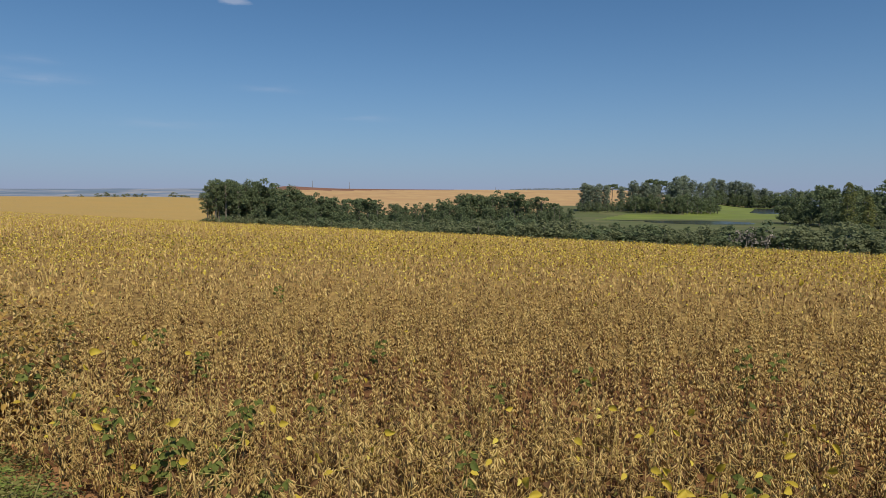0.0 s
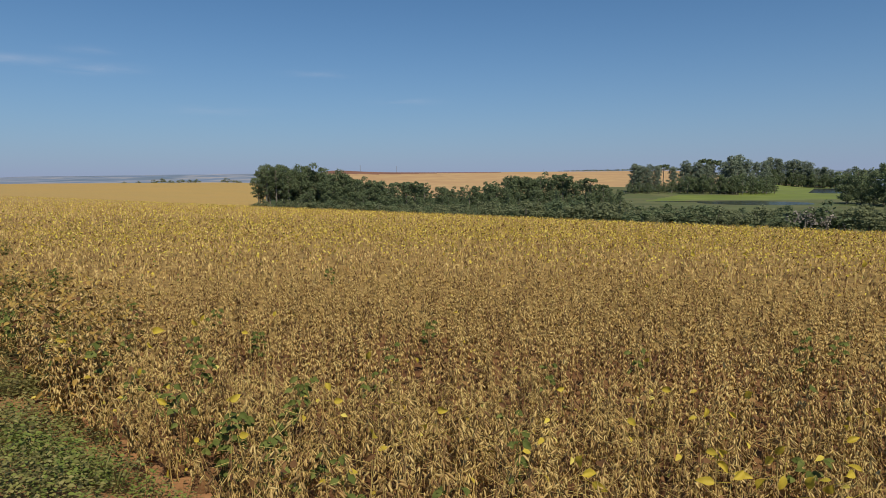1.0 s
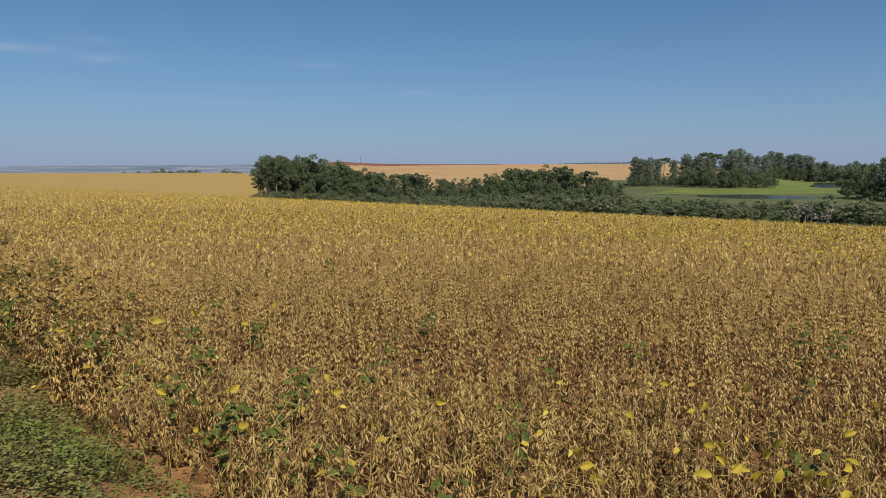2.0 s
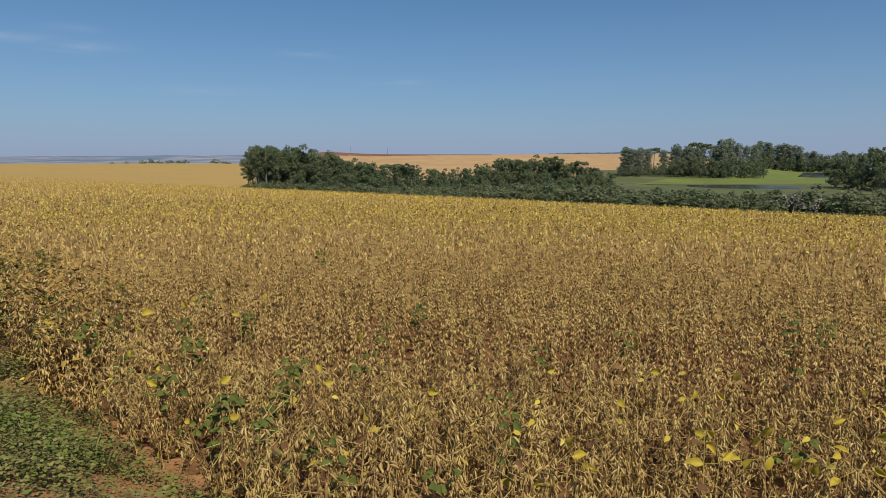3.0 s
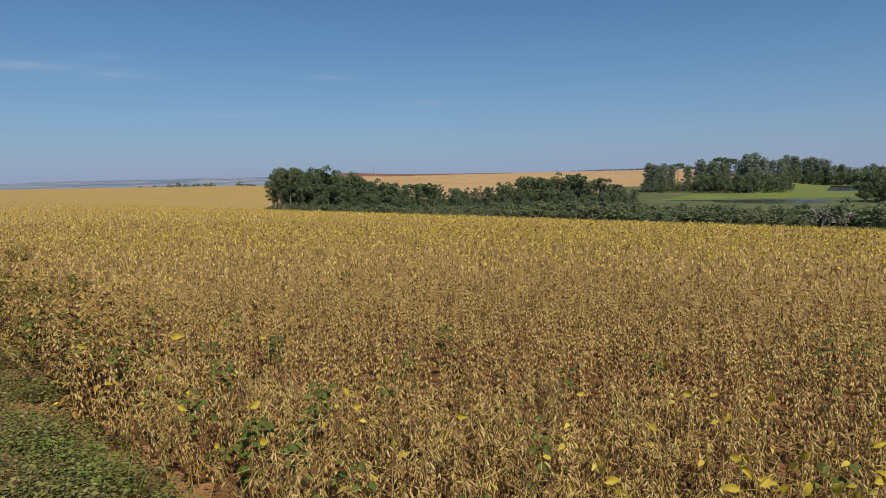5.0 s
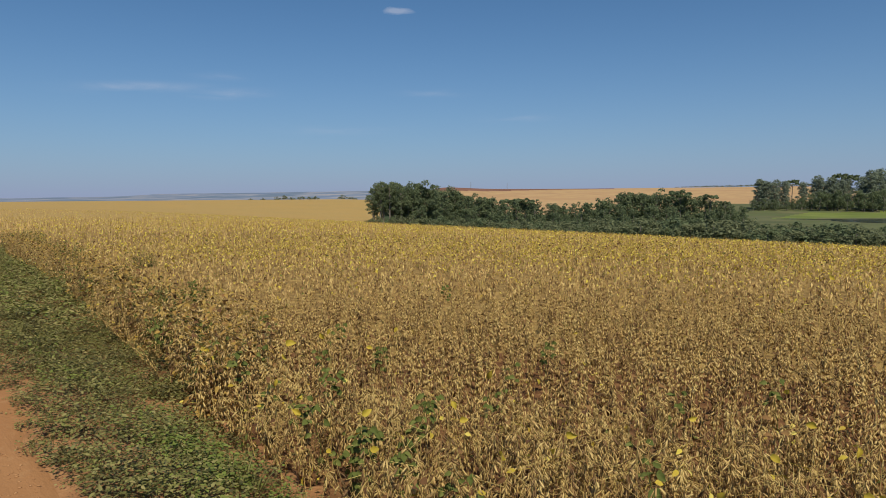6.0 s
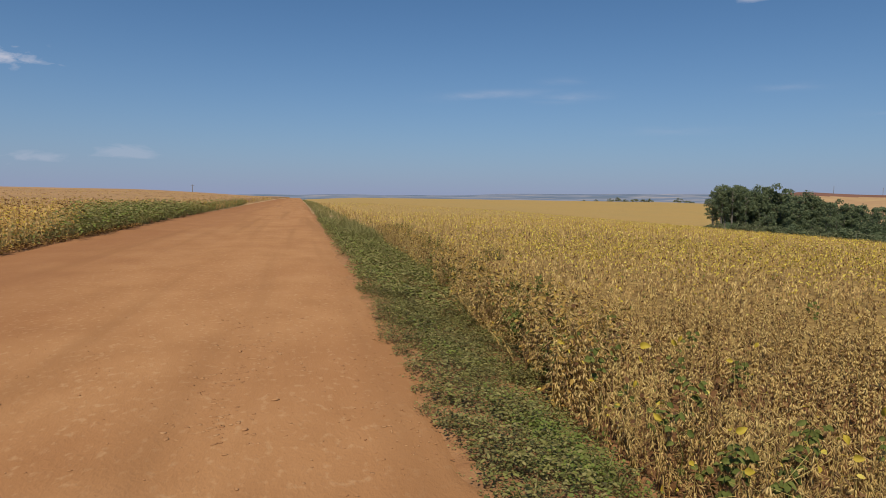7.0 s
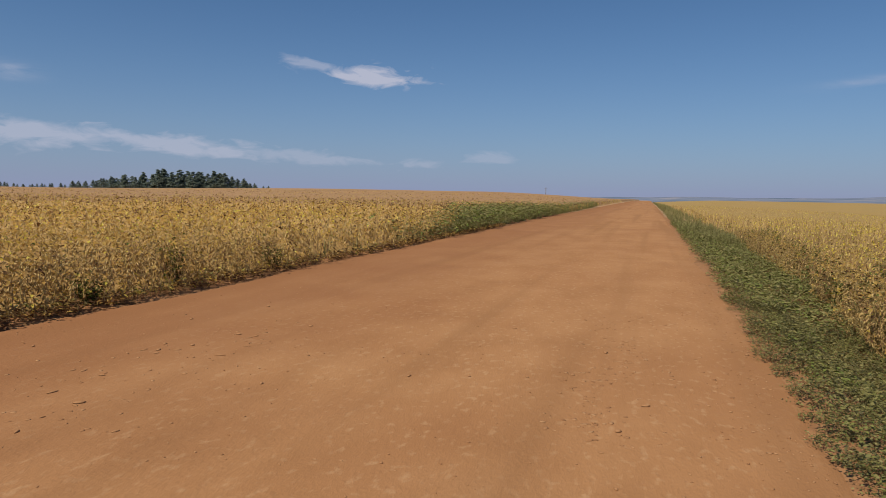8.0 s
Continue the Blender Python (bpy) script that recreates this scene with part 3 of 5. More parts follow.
def soybean(rng, level, height=0.76, leaves=1.0, pods=44, low=0.35, tones=(0.81, 0.14, 0.05, 0.0)):
    """A ripe plant: a thin stem with side branches, bunches of dry hanging pods, and the few leaves that are left. Gives stem, pods and leaves as shapes."""
    stem, leaf_list, pod_list = Shape(), [], []
    bend = rng.normal(0, 0.05, 2)
    limbs, places = pod_places(rng, height, pods, {0: 22, 1: 16, 2: 8, 3: 4}[level], bend)
    if level < 2:
        for k, limb in enumerate(limbs):
            if level == 0 or k == 0:
                add_tube(stem, limb, np.linspace(0.0042 if k == 0 else 0.0028, 0.0012, len(limb)), 3, 0)
    else:
        t = limbs[0][-1]
        w = 0.008 if level == 2 else 0.035
        stem.add([(t[0] * 0.5 - w, t[1] * 0.5, t[2] * 0.4), (t[0] * 0.5 + w, t[1] * 0.5, t[2] * 0.4), (t[0], t[1], t[2] * (1.03 if level == 2 else 1.12))], [(0, 1, 2)], 0 if level == 2 else 6)
    grow = {0: 1.05, 1: 1.35, 2: 1.85, 3: 3.0}[level]
    for _ in range({0: 3, 1: 1}.get(level, 0)):
        p = limbs[0][1] + (limbs[0][3] - limbs[0][1]) * rng.uniform(0, 0.9)
        w = rng.uniform(0, 6.3)
        add_tube(stem, [p, p + np.array([math.cos(w), math.sin(w), rng.uniform(-0.2, 0.9)]) * rng.uniform(0.10, 0.26)], [0.0022, 0.0013], 3, 0)
    for q, d, f in places:
        sh = Shape()
        add_pod(sh, q, d, rng.uniform(0.048, 0.072) * grow, rng.uniform(0.0130, 0.0165) * grow * (1.0 if level == 0 else 1.28), 1 if level < 3 and tones[3] == 0 else 6, min(level, 2), rng.uniform(0, 6))
        pod_list.append(sh)
    for _ in range(rng.poisson(leaves)):
        f = rng.uniform(low, 1.05)
        ang = rng.uniform(0, 6.3)
        out = np.array([math.cos(ang), math.sin(ang), rng.uniform(-0.2, 0.6)])
        p = np.array([bend[0] * f * f, bend[1] * f * f, height * min(f, 1) + 0.02])
        q = p + out * rng.uniform(0.04, 0.12)
        lf = Shape()
        mat = int(rng.choice([2, 3, 4, 5], p=tones))
        if level < 2:
            add_tube(lf, [p, q], [0.0016, 0.001], 3, 0 if mat == 3 else mat)
        big = {0: 1.0, 1: 0.85, 2: 1.3, 3: 1.9}[level] * (1.1 if tones[3] else 1.0)
        add_leaf(lf, q, (out[0], out[1], rng.uniform(-0.9, 0.3)), (rng.normal(0, 0.5), rng.normal(0, 0.5), 1), rng.uniform(0.045, 0.085) * big, rng.uniform(0.03, 0.055) * big, mat,
                 rng.uniform(0.1, 0.5), rng.uniform(0, 0.4), min(level, 2))
        leaf_list.append(lf)
    return stem, pod_list, leaf_list


def whole(rng, level, **kw):
    stem, pod_list, leaf_list = soybean(rng, level, **kw)
    sh = Shape()
    for s in [stem, *pod_list, *leaf_list]:
        v, f, m = s.arrays()
        sh.v.append(v)
        sh.f.append(f + sh.n)
        sh.m.append(m)
        sh.n += len(v)
    return sh.arrays()


def part_from(name, sh, parent, label="", shade=False):
    v, f, m = sh.arrays()
    used = sorted(set(m.tolist()))
    ob = new(name, mesh_from(name, v, f, [CROP_MATS[k] for k in used], [used.index(k) for k in m], shade))
    ob.parent = parent
    if label:
        ob["label"] = label
    return ob


def rows_of_crop(u0, u1, v0, v1, step, rng, spread=0.07):
    """Sown rows along the road, 45 cm apart, with plants unevenly along them."""
    vs = np.arange(v0, v1, 0.45)
    n = int((u1 - u0) / step)
    uu = u0 + (np.arange(n)[None, :] + rng.uniform(0, 1, (len(vs), n))) * step
    vv = vs[:, None] + rng.normal(0, spread, (len(vs), n)) + 0 * uu
    return uu.ravel(), vv.ravel()


def in_sight(x, y, lo=-38.0, hi=108.0):
    az = np.degrees(np.arctan2(-x, y))
    return (az > lo) & (az < hi)


def verge_width(u):
    return 2.08 + 0.50 * smooth(u, 4.5, 11.0) + 0.80 * smooth(u, 9.0, 24.0) + 0.65 * smooth(u, 22.0, 45.0)


def crop_edge(u):
    """Where the sown field begins, right of the road; farther on the verge is wider."""
    return verge_width(u) + 0.17 * waves(u, 0 * u, 1.3, 0.7) + 0.08 * waves(u, 0 * u, 0.45, 1.9)


# single pods, shared by the nearest plants
def pod_mesh(rng):
    """A curved flattened pod, swollen over its three seeds, with a pointed tip."""
    rings_ = ((0.10, 0.45), (0.26, 1.0), (0.40, 0.78), (0.54, 1.02), (0.68, 0.74), (0.80, 0.86))
    width, arc = rng.uniform(0.22, 0.28), rng.uniform(0.05, 0.13)
    vs = [(0, 0, 0)]
    for f, w in rings_:
        for k in range(4):
            a = math.pi * (0.25 + 0.5 * k)
            vs.append((arc * math.sin(f * 3.14) + 0.5 * width * w * math.cos(a) * 1.25, 0.5 * width * w * math.sin(a) * 0.95, -f))
    vs.append((-0.05, 0, -1.0))
    fs = [(0, 1 + k, 1 + (k + 1) % 4) for k in range(4)]
    for r_ in range(5):
        for k in range(4):
            a, b = 1 + 4 * r_ + k, 1 + 4 * r_ + (k + 1) % 4
            fs += [(a, a + 4, b + 4), (a, b + 4, b)]
    fs += [(25, 21 + (k + 1) % 4, 21 + k) for k in range(4)]
    return mesh_from("pod", vs, fs, [M_POD_ONE], None, True)


POD_MESHES = [pod_mesh(rng) for _ in range(8)]


def aim(p, d, length, roll):
    """A pose at p whose -z axis runs along d."""
    turn = Vector(d).to_track_quat("-Z", "Y").to_matrix().to_4x4()
    return Matrix.Translation(Vector(p)) @ turn @ pose(0, 0, 0, 0, 0, roll) @ Matrix.Diagonal((length, length, length, 1))


def near_plant(rng, height, pods, leaves, label):
    base = new("soybean_plant", None)
    tagged(base, label, "crop plant", "soybean plants by the verge")
    bend = rng.normal(0, 0.05, 2)
    limbs, places = pod_places(rng, height, pods, 22, bend)
    stem = Shape()
    for k, limb in enumerate(limbs):
        add_tube(stem, limb, np.linspace(0.0045 if k == 0 else 0.003, 0.0012, len(limb)), 4, 0)
    for _ in range(4):
        p = limbs[0][1] + (limbs[0][3] - limbs[0][1]) * rng.uniform(0, 0.95)
        w = rng.uniform(0, 6.3)
        add_tube(stem, [p, p + np.array([math.cos(w), math.sin(w), rng.uniform(-0.2, 0.9)]) * rng.uniform(0.10, 0.28)], [0.0024, 0.0014], 3, 0)
    part_from("stem", stem, base)
    for q, d, f in places:
        ob = new("pod", POD_MESHES[int(rng.integers(8))])
        ob.parent = base
        ob.matrix_basis = aim(q, d, rng.uniform(0.052, 0.074), rng.uniform(0, 360))
    for _ in range(leaves):
        lf = Shape()
        a = rng.uniform(0, 6.3)
        p = np.array([0, 0, height * rng.uniform(0.15, 0.75)])
        o = np.array([math.cos(a), math.sin(a), 0.3])
        q = p + o * rng.uniform(0.04, 0.1)
        add_tube(lf, [p, q], [0.0016, 0.001], 3, 3)
        add_leaf(lf, q, (o[0], o[1], rng.uniform(-0.6, 0.2)), (rng.normal(0, 0.4), rng.normal(0, 0.4), 1), rng.uniform(0.035, 0.055), rng.uniform(0.014, 0.024), 3, 1.4, 0.7)
        part_from("leaf", lf, base, "withered brown leaf")
    return base


def leafy_plant(x, y, h, leaves, size, rng):
    """A soybean plant that still holds broad yellow leaves at its top."""
    g = ground_at(x, y)
    base = new("soybean_plant", None)
    tagged(base, "soybean plant still holding broad yellow leaves", "crop plant", "soybean plants by the verge")
    base.matrix_basis = pose(x, y, g)
    foot = np.array([rng.normal(0, 0.06), rng.normal(0, 0.06), 0])
    stem = Shape()
    add_tube(stem, [foot, foot * 0.5 + np.array([0, 0, h * 0.55]), (0, 0, h + 0.03)], [0.004, 0.003, 0.0015], 4, 0)
    part_from("stem", stem, base)
    for k in range(leaves):
        lf = Shape()
        a = math.atan2(y, x) + math.pi / 2 * (1 if rng.random() < 0.5 else -1) + rng.normal(0, 0.8)
        p = np.array([0, 0, h * (1.0 if k == 0 else rng.uniform(0.80, 0.99)) + 0.03])
        rise = rng.choice([0.9, 0.1, -0.8, -1.8])
        o = np.array([math.cos(a), math.sin(a), 0.25 * rise])
        q = p + o * (0.015 if k == 0 else rng.uniform(0.05, 0.13))
        add_tube(lf, [p, q], [0.002, 0.0012], 3, 2)
        withered = rng.random() < 0.16
        add_broad_leaf(lf, q, (o[0], o[1], rise + rng.normal(0, 0.25)), (-0.18 * x + rng.normal(0, 0.5), -0.22 * y + rng.normal(0, 0.4), 0.45), size * rng.uniform(0.72, 1.0), size * rng.uniform(0.42, 0.60),
                       3 if withered else 2, rng, rng.uniform(0.2, 1.0), rng.uniform(0.05, 0.6))
        part_from("leaf", lf, base, "withered brown leaf" if withered else "broad yellow leaf", True)
    return base


# green weeds among the crop: along, across, height, leaves
EDGE_WEEDS = ((6.2, 2.42, 0.80, 3), (5.65, 2.37, 0.58, 2), (5.43, 2.92, 0.70, 4), (4.68, 2.34, 0.62, 2), (4.20, 2.38, 0.62, 4), (3.95, 2.33, 0.55, 4), (4.2, 2.97, 0.72, 5), (4.6, 2.36, 0.26, 2),
              (4.05, 2.34, 0.30, 3), (3.66, 2.37, 0.34, 3), (3.65, 2.39, 0.60, 4), (8.92, 2.58, 0.68, 4), (8.48, 2.83, 0.70, 5), (6.37, 3.42, 0.70, 3), (2.85, 2.33, 0.52, 2), (2.34, 2.51, 0.62, 2),
              (5.1, 2.55, 0.55, 3), (3.4, 2.45, 0.50, 3), (7.6, 2.6, 0.62, 3), (7.0, 2.9, 0.66, 2))
FIELD_WEEDS = ((9.5, 4.1, 0.70, 3), (6.78, 4.5, 0.70, 4), (8.38, 4.69, 0.70, 3), (5.82, 6.22, 0.72, 3), (5.08, 4.92, 0.68, 2), (4.39, 3.95, 0.70, 2), (2.77, 3.9, 0.68, 2), (2.4, 3.41, 0.66, 2),
               (1.34, 6.34, 0.74, 1), (3.47, 5.34, 0.70, 2), (3.03, 6.57, 0.70, 2), (1.64, 8.61, 0.74, 3), (1.99, 8.83, 0.74, 2), (1.83, 7.74, 0.72, 2), (1.17, 4.9, 0.66, 2), (14.2, 4.79, 0.76, 4), (10.5, 8.43, 0.76, 3))
WEEDS = EDGE_WEEDS + FIELD_WEEDS
# bushes of grey-green weed along the field border: along, across, height, half width
BUSHES = ((9.7, 2.80, 0.85, 0.30), (12.5, 3.25, 0.95, 0.50), (13.3, 3.75, 0.92, 0.40), (15.4, 3.25, 1.0, 0.55), (16.3, 3.85, 0.95, 0.45), (7.6, 2.55, 0.74, 0.20), (22.4, 4.0, 1.1, 0.75), (25.7, 4.6, 1.15, 0.85),
          (22.2, 6.0, 1.0, 0.45), (33.6, 4.6, 1.3, 1.0), (29.0, 4.4, 1.15, 0.75), (19.0, 3.6, 1.0, 0.55), (38.0, 5.1, 1.25, 0.9), (10.9, 3.05, 0.80, 0.26), (17.6, 3.35, 0.85, 0.35), (14.2, 4.7, 0.90, 0.40))


def thick_enough(x, y):
    """Uneven stand: small bare pockets between the plants."""
    return waves(x, y, 0.42, 4.4) + 0.7 * waves(x, y, 0.15, 1.4) > -0.62


# plants that still carry broad yellow leaves: place, height, leaf size
YELLOW_ONES = ((-3.36, 6.35, 0.70, 0.13), (-3.54, 7.64, 0.70, 0.13), (-3.60, 8.16, 0.70, 0.10), (-2.82, 8.60, 0.70, 0.10), (-2.63, 7.06, 0.68, 0.09), (-3.03, 5.75, 0.66, 0.07), (-4.31, 6.28, 0.56, 0.12),
               (-2.83, 5.15, 0.64, 0.07), (-2.66, 4.97, 0.55, 0.09), (-2.47, 4.86, 0.42, 0.10), (-1.78, 4.30, 0.66, 0.09), (-2.11, 4.58, 0.24, 0.08), (-1.69, 4.21, 0.46, 0.08), (-2.00, 5.79, 0.66, 0.05),
               (-1.20, 6.55, 0.70, 0.13), (-0.73, 3.91, 0.66, 0.10), (-0.64, 3.50, 0.66, 0.07), (-0.93, 3.64, 0.42, 0.07), (0.10, 4.68, 0.68, 0.07), (0.51, 5.50, 0.68, 0.08), (0.84, 6.09, 0.66, 0.07),
               (-0.46, 8.88, 0.68, 0.07), (-0.78, 6.58, 0.66, 0.07), (0.96, 4.46, 0.70, 0.11))
YELLOW_MORE = ((1.46, 5.48, 0.70, 0.10), (2.11, 5.51, 0.70, 0.12), (1.63, 5.20, 0.68, 0.09), (1.75, 5.08, 0.68, 0.08), (1.54, 6.61, 0.68, 0.09), (2.53, 10.96, 0.74, 0.12),
               (4.53, 15.33, 0.84, 0.16), (7.32, 15.84, 0.84, 0.16), (5.80, 15.74, 0.82, 0.13), (8.02, 15.02, 0.82, 0.16))
# leaf bunches: place, height, leaves
YELLOW_BUNCHES = ((-1.27, 4.90, 0.68, 2), (-0.38, 4.27, 0.70, 3), (0.42, 3.30, 0.68, 2), (0.49, 3.59, 0.70, 2), (1.34, 4.05, 0.70, 2), (1.32, 4.17, 0.66, 2), (1.84, 4.24, 0.70, 2), (1.66, 3.96, 0.70, 3),
                  (2.53, 4.85, 0.72, 3), (2.87, 5.08, 0.72, 3), (2.07, 3.79, 0.72, 3), (1.76, 3.69, 0.70, 3), (1.92, 3.72, 0.70, 3), (2.26, 4.39, 0.70, 3), (1.21, 3.42, 0.70, 3), (2.55, 4.25, 0.70, 3), (2.3, 3.7, 0.70, 3))


def near_stand(x, y):
    """A ragged measure of the distance from the spot on the road, so that no ring shows in the field."""
    return np.hypot(x, y) * (1 + 0.10 * waves(x, y, 0.37, 5.2) + 0.05 * waves(x, y, 0.11, 2.2))


def clear_of_bushes(u, v):
    """Soybean has been choked at the bushes of the border and just before them."""
    ok = np.ones(len(u), bool)
    for bu, bv, _, wide in BUSHES:
        ok &= ~((np.abs(v - bv) < wide * 0.9) & (u - bu < wide * 0.6) & (u - bu > -wide - 0.35))
    return ok


def clear_of_weeds(u, v):
    """Where no soybean stands: at a weed or a leafy plant, and just before it on the road's side, where it has pushed the others aside."""
    ok = np.ones(len(u), bool)
    spots = [(wu, wv, 0.04 + 0.02 * n) for wu, wv, _, n in WEEDS if wu < 11] + [(*to_uv(x, y), 0.10) for x, y, _, _ in YELLOW_ONES + YELLOW_MORE + YELLOW_BUNCHES if y < 12]
    for wu, wv, wide in spots:
        du, dv = u - wu, v - wv
        along = (du * wu + dv * wv) / math.hypot(wu, wv)
        side = (du * wv - dv * wu) / math.hypot(wu, wv)
        ok &= ~((np.abs(side) < wide) & (along < 0.04) & (along > -0.22))
    return ok


near_kinds = [near_plant(rng, rng.uniform(0.54, 0.70), 44, [0, 1, 0, 0, 1, 0, 1, 0, 0, 1][k], "ripe dry soybean plant with hanging tan pods") for k in range(10)]
pu, pv = rows_of_crop(-4.5, 12.0, 2.15, 9.0, 0.050, rng, 0.12)
px, py = to_xy(pu, pv)
dist = np.hypot(px, py)
keep = (pv > crop_edge(pu)) & in_sight(px, py, -46, 62) & (near_stand(px, py) < 6.5) & thick_enough(px, py)
open_spot = clear_of_weeds(pu, pv)
low_x, low_y = px[keep & ~open_spot], py[keep & ~open_spot]
keep &= open_spot
pu, pv, px, py, dist = pu[keep], pv[keep], px[keep], py[keep], dist[keep]
order = np.argsort(dist + 100 * (np.degrees(np.arctan2(-px, py)) < -36))
pz = ground_z(px, py)
for k, i in enumerate(order[:110]):
    turn = pose(px[i], py[i], pz[i] - 0.01, rng.normal(0, 5), rng.normal(0, 5), rng.uniform(0, 360))
    if k < 10:
        near_kinds[k].matrix_basis = turn
    else:
        copy_thing(near_kinds[k % 10], turn)
rest = order[110:]
first = rest[(pv[rest] < crop_edge(pu[rest]) + 0.40) & (rng.random(len(rest)) < 0.75)]
rest = np.setdiff1d(rest, first)
shapes0 = [whole(rng, 0, height=rng.uniform(0.54, 0.70), leaves=0.7, pods=46, low=0.05, tones=(0.14, 0.80, 0.06, 0.0)) for _ in range(12)]
shapes_rust = [whole(rng, 0, height=rng.uniform(0.50, 0.70), leaves=5.0, pods=26, low=0.02, tones=(0.06, 0.84, 0.10, 0.0)) for _ in range(8)]
scatter("soybean_crop", shapes_rust, px[first], py[first], pz[first], rng, CROP_MATS, size=(0.8, 1.08), lean=0.2, label="rusty brown soybean plants in the first rows", category="crop")
scatter("soybean_crop", shapes0, px[rest], py[rest], pz[rest], rng, CROP_MATS, size=(0.86, 1.06), label="dense stand of ripe tan soybean plants", category="crop")
scatter("soybean_crop", shapes_rust, low_x, low_y, ground_z(low_x, low_y), rng, CROP_MATS, size=(0.50, 0.74), lean=0.2, label="stunted brown soybean plants among taller ones", category="crop")
# stalks that have fallen over at the edge of the field
lu = rng.uniform(1.5, 16, 120)
lv = crop_edge(lu) + 0.12 + rng.normal(0, 0.16, 120)
lx, ly = to_xy(lu, lv)
scatter("soybean_crop", shapes0, lx, ly, ground_z(lx, ly), rng, CROP_MATS, size=(0.5, 0.95), lean=0.34, label="fallen dry soybean stalks at the field edge", category="crop")
for x, y, h, s in YELLOW_ONES + YELLOW_MORE:
    leafy_plant(x, y, h + 0.04, 1, s * 1.1, rng)
for x, y, h, n in YELLOW_BUNCHES:
    leafy_plant(x, y, h + 0.05, min(n, 2), 0.118 if x > 0.4 else 0.10, rng)

# the same crop farther off, in lighter shapes
shapes1 = [whole(rng, 1, height=rng.uniform(0.52, 0.76), leaves=1.3, pods=27, low=0.1, tones=(0.14, 0.80, 0.06, 0.0)) for _ in range(12)]
shapes1y = [whole(rng, 1, height=rng.uniform(0.56, 0.76), leaves=5.0, pods=20, low=0.05, tones=(0.50, 0.45, 0.05, 0.0)) for _ in range(10)]
shapes2 = [whole(rng, 2, height=rng.uniform(0.58, 0.82), leaves=1.3, pods=16, low=0.1, tones=(0.30, 0.65, 0.05, 0.0)) for _ in range(10)]
shapes2y = [whole(rng, 2, height=rng.uniform(0.7, 0.92), leaves=8.0, pods=8, low=0.2, tones=(0.88, 0.07, 0.05, 0.0)) for _ in range(10)]
shapes3y = [whole(rng, 3, height=rng.uniform(0.62, 0.86), leaves=5.0, pods=5, low=0.3, tones=(0.90, 0.07, 0.03, 0.0)) for _ in range(8)]
shapes3 = [whole(rng, 3, height=rng.uniform(0.62, 0.86), leaves=1.0, pods=7, low=0.3, tones=(0.80, 0.15, 0.05, 0.0)) for _ in range(8)]


LEAFY = (0.13, 0.10, 0.02, 0.75)
left1 = [whole(rng, 1, height=rng.uniform(0.66, 0.86), leaves=3.0, pods=18, low=0.1, tones=LEAFY) for _ in range(8)]
left1y = [whole(rng, 1, height=rng.uniform(0.68, 0.92), leaves=13.0, pods=12, low=0.0, tones=LEAFY) for _ in range(10)]
edge1 = [whole(rng, 1, height=rng.uniform(0.60, 0.82), leaves=7.0, pods=15, low=0.05, tones=(0.12, 0.26, 0.05, 0.57)) for _ in range(8)]
left2 = [whole(rng, 2, height=rng.uniform(0.66, 0.88), leaves=3.5, pods=10, low=0.2, tones=LEAFY) for _ in range(8)]
left2y = [whole(rng, 2, height=rng.uniform(0.68, 0.92), leaves=9.0, pods=6, low=0.0, tones=LEAFY) for _ in range(10)]
left3 = [whole(rng, 3, height=rng.uniform(0.62, 0.82), leaves=4.0, pods=4, tones=(0.06, 0.24, 0.0, 0.70)) for _ in range(8)]


def yellow_share(x, y):
    """Patches where more yellow leaves still hang."""
    r = np.hypot(x, y)
    u, v = to_uv(x, y)
    az = np.degrees(np.arctan2(-x, y))
    return np.clip(0.03 + 0.66 * smooth(r, 15, 27) * (1 - 0.7 * smooth(az, 28, 44)) + 0.20 * waves(x, y, 9, 1.1) + (v < -5) * (0.1 + 0.55 * smooth(v, -12, -9)), 0.02, 0.95)


def crop_band(name, r0, r1, step, left, plain, yellow, spread=0.08):
    if left:
        u, v = rows_of_crop(-30, r1, ROAD_L - 0.1 - 0.45 * int(r1 / 0.45), ROAD_L + 0.1, step, rng, spread)
    else:
        u, v = rows_of_crop(-r1, r1, 2.15, min(r1, 75), step, rng, spread)
    x, y = to_xy(u, v)
    r = np.hypot(x, y) * rng.normal(1.0, 0.07, len(x))
    ok = (r < r1) & in_sight(x, y) & ((near_stand(x, y) if r0 < 10 and not left else r) >= r0)
    if r1 < 40 and not left:
        ok &= thick_enough(x, y) & clear_of_bushes(u, v)
    if r0 < 10 and not left:
        ok &= clear_of_weeds(u, v)
    if r0 < 10 and not left:
        ok &= rng.random(len(x)) < 1 - 0.28 * smooth(r, 9, 13)
    ok &= (v < ROAD_L + 0.05 - 3.0 * np.exp(-((u - 42) / 12) ** 2)) if left else (v > crop_edge(u))
    u, v, x, y = u[ok], v[ok], x[ok], y[ok]
    share = yellow_share(x, y)
    many = rng.random(len(x)) < share
    z = ground_z(x, y)
    lab = "ripe soybean field, tan pods and yellow leaves"
    size = (0.86, 1.08) if r0 < 10 and not left else (0.85, 1.15)
    if (~many).any():
        scatter(name, plain, x[~many], y[~many], z[~many], rng, CROP_MATS, size=size, label=lab, category="crop")
    if many.any():
        scatter(name, yellow, x[many], y[many], z[many], rng, CROP_MATS, size=size, label=lab, category="crop")


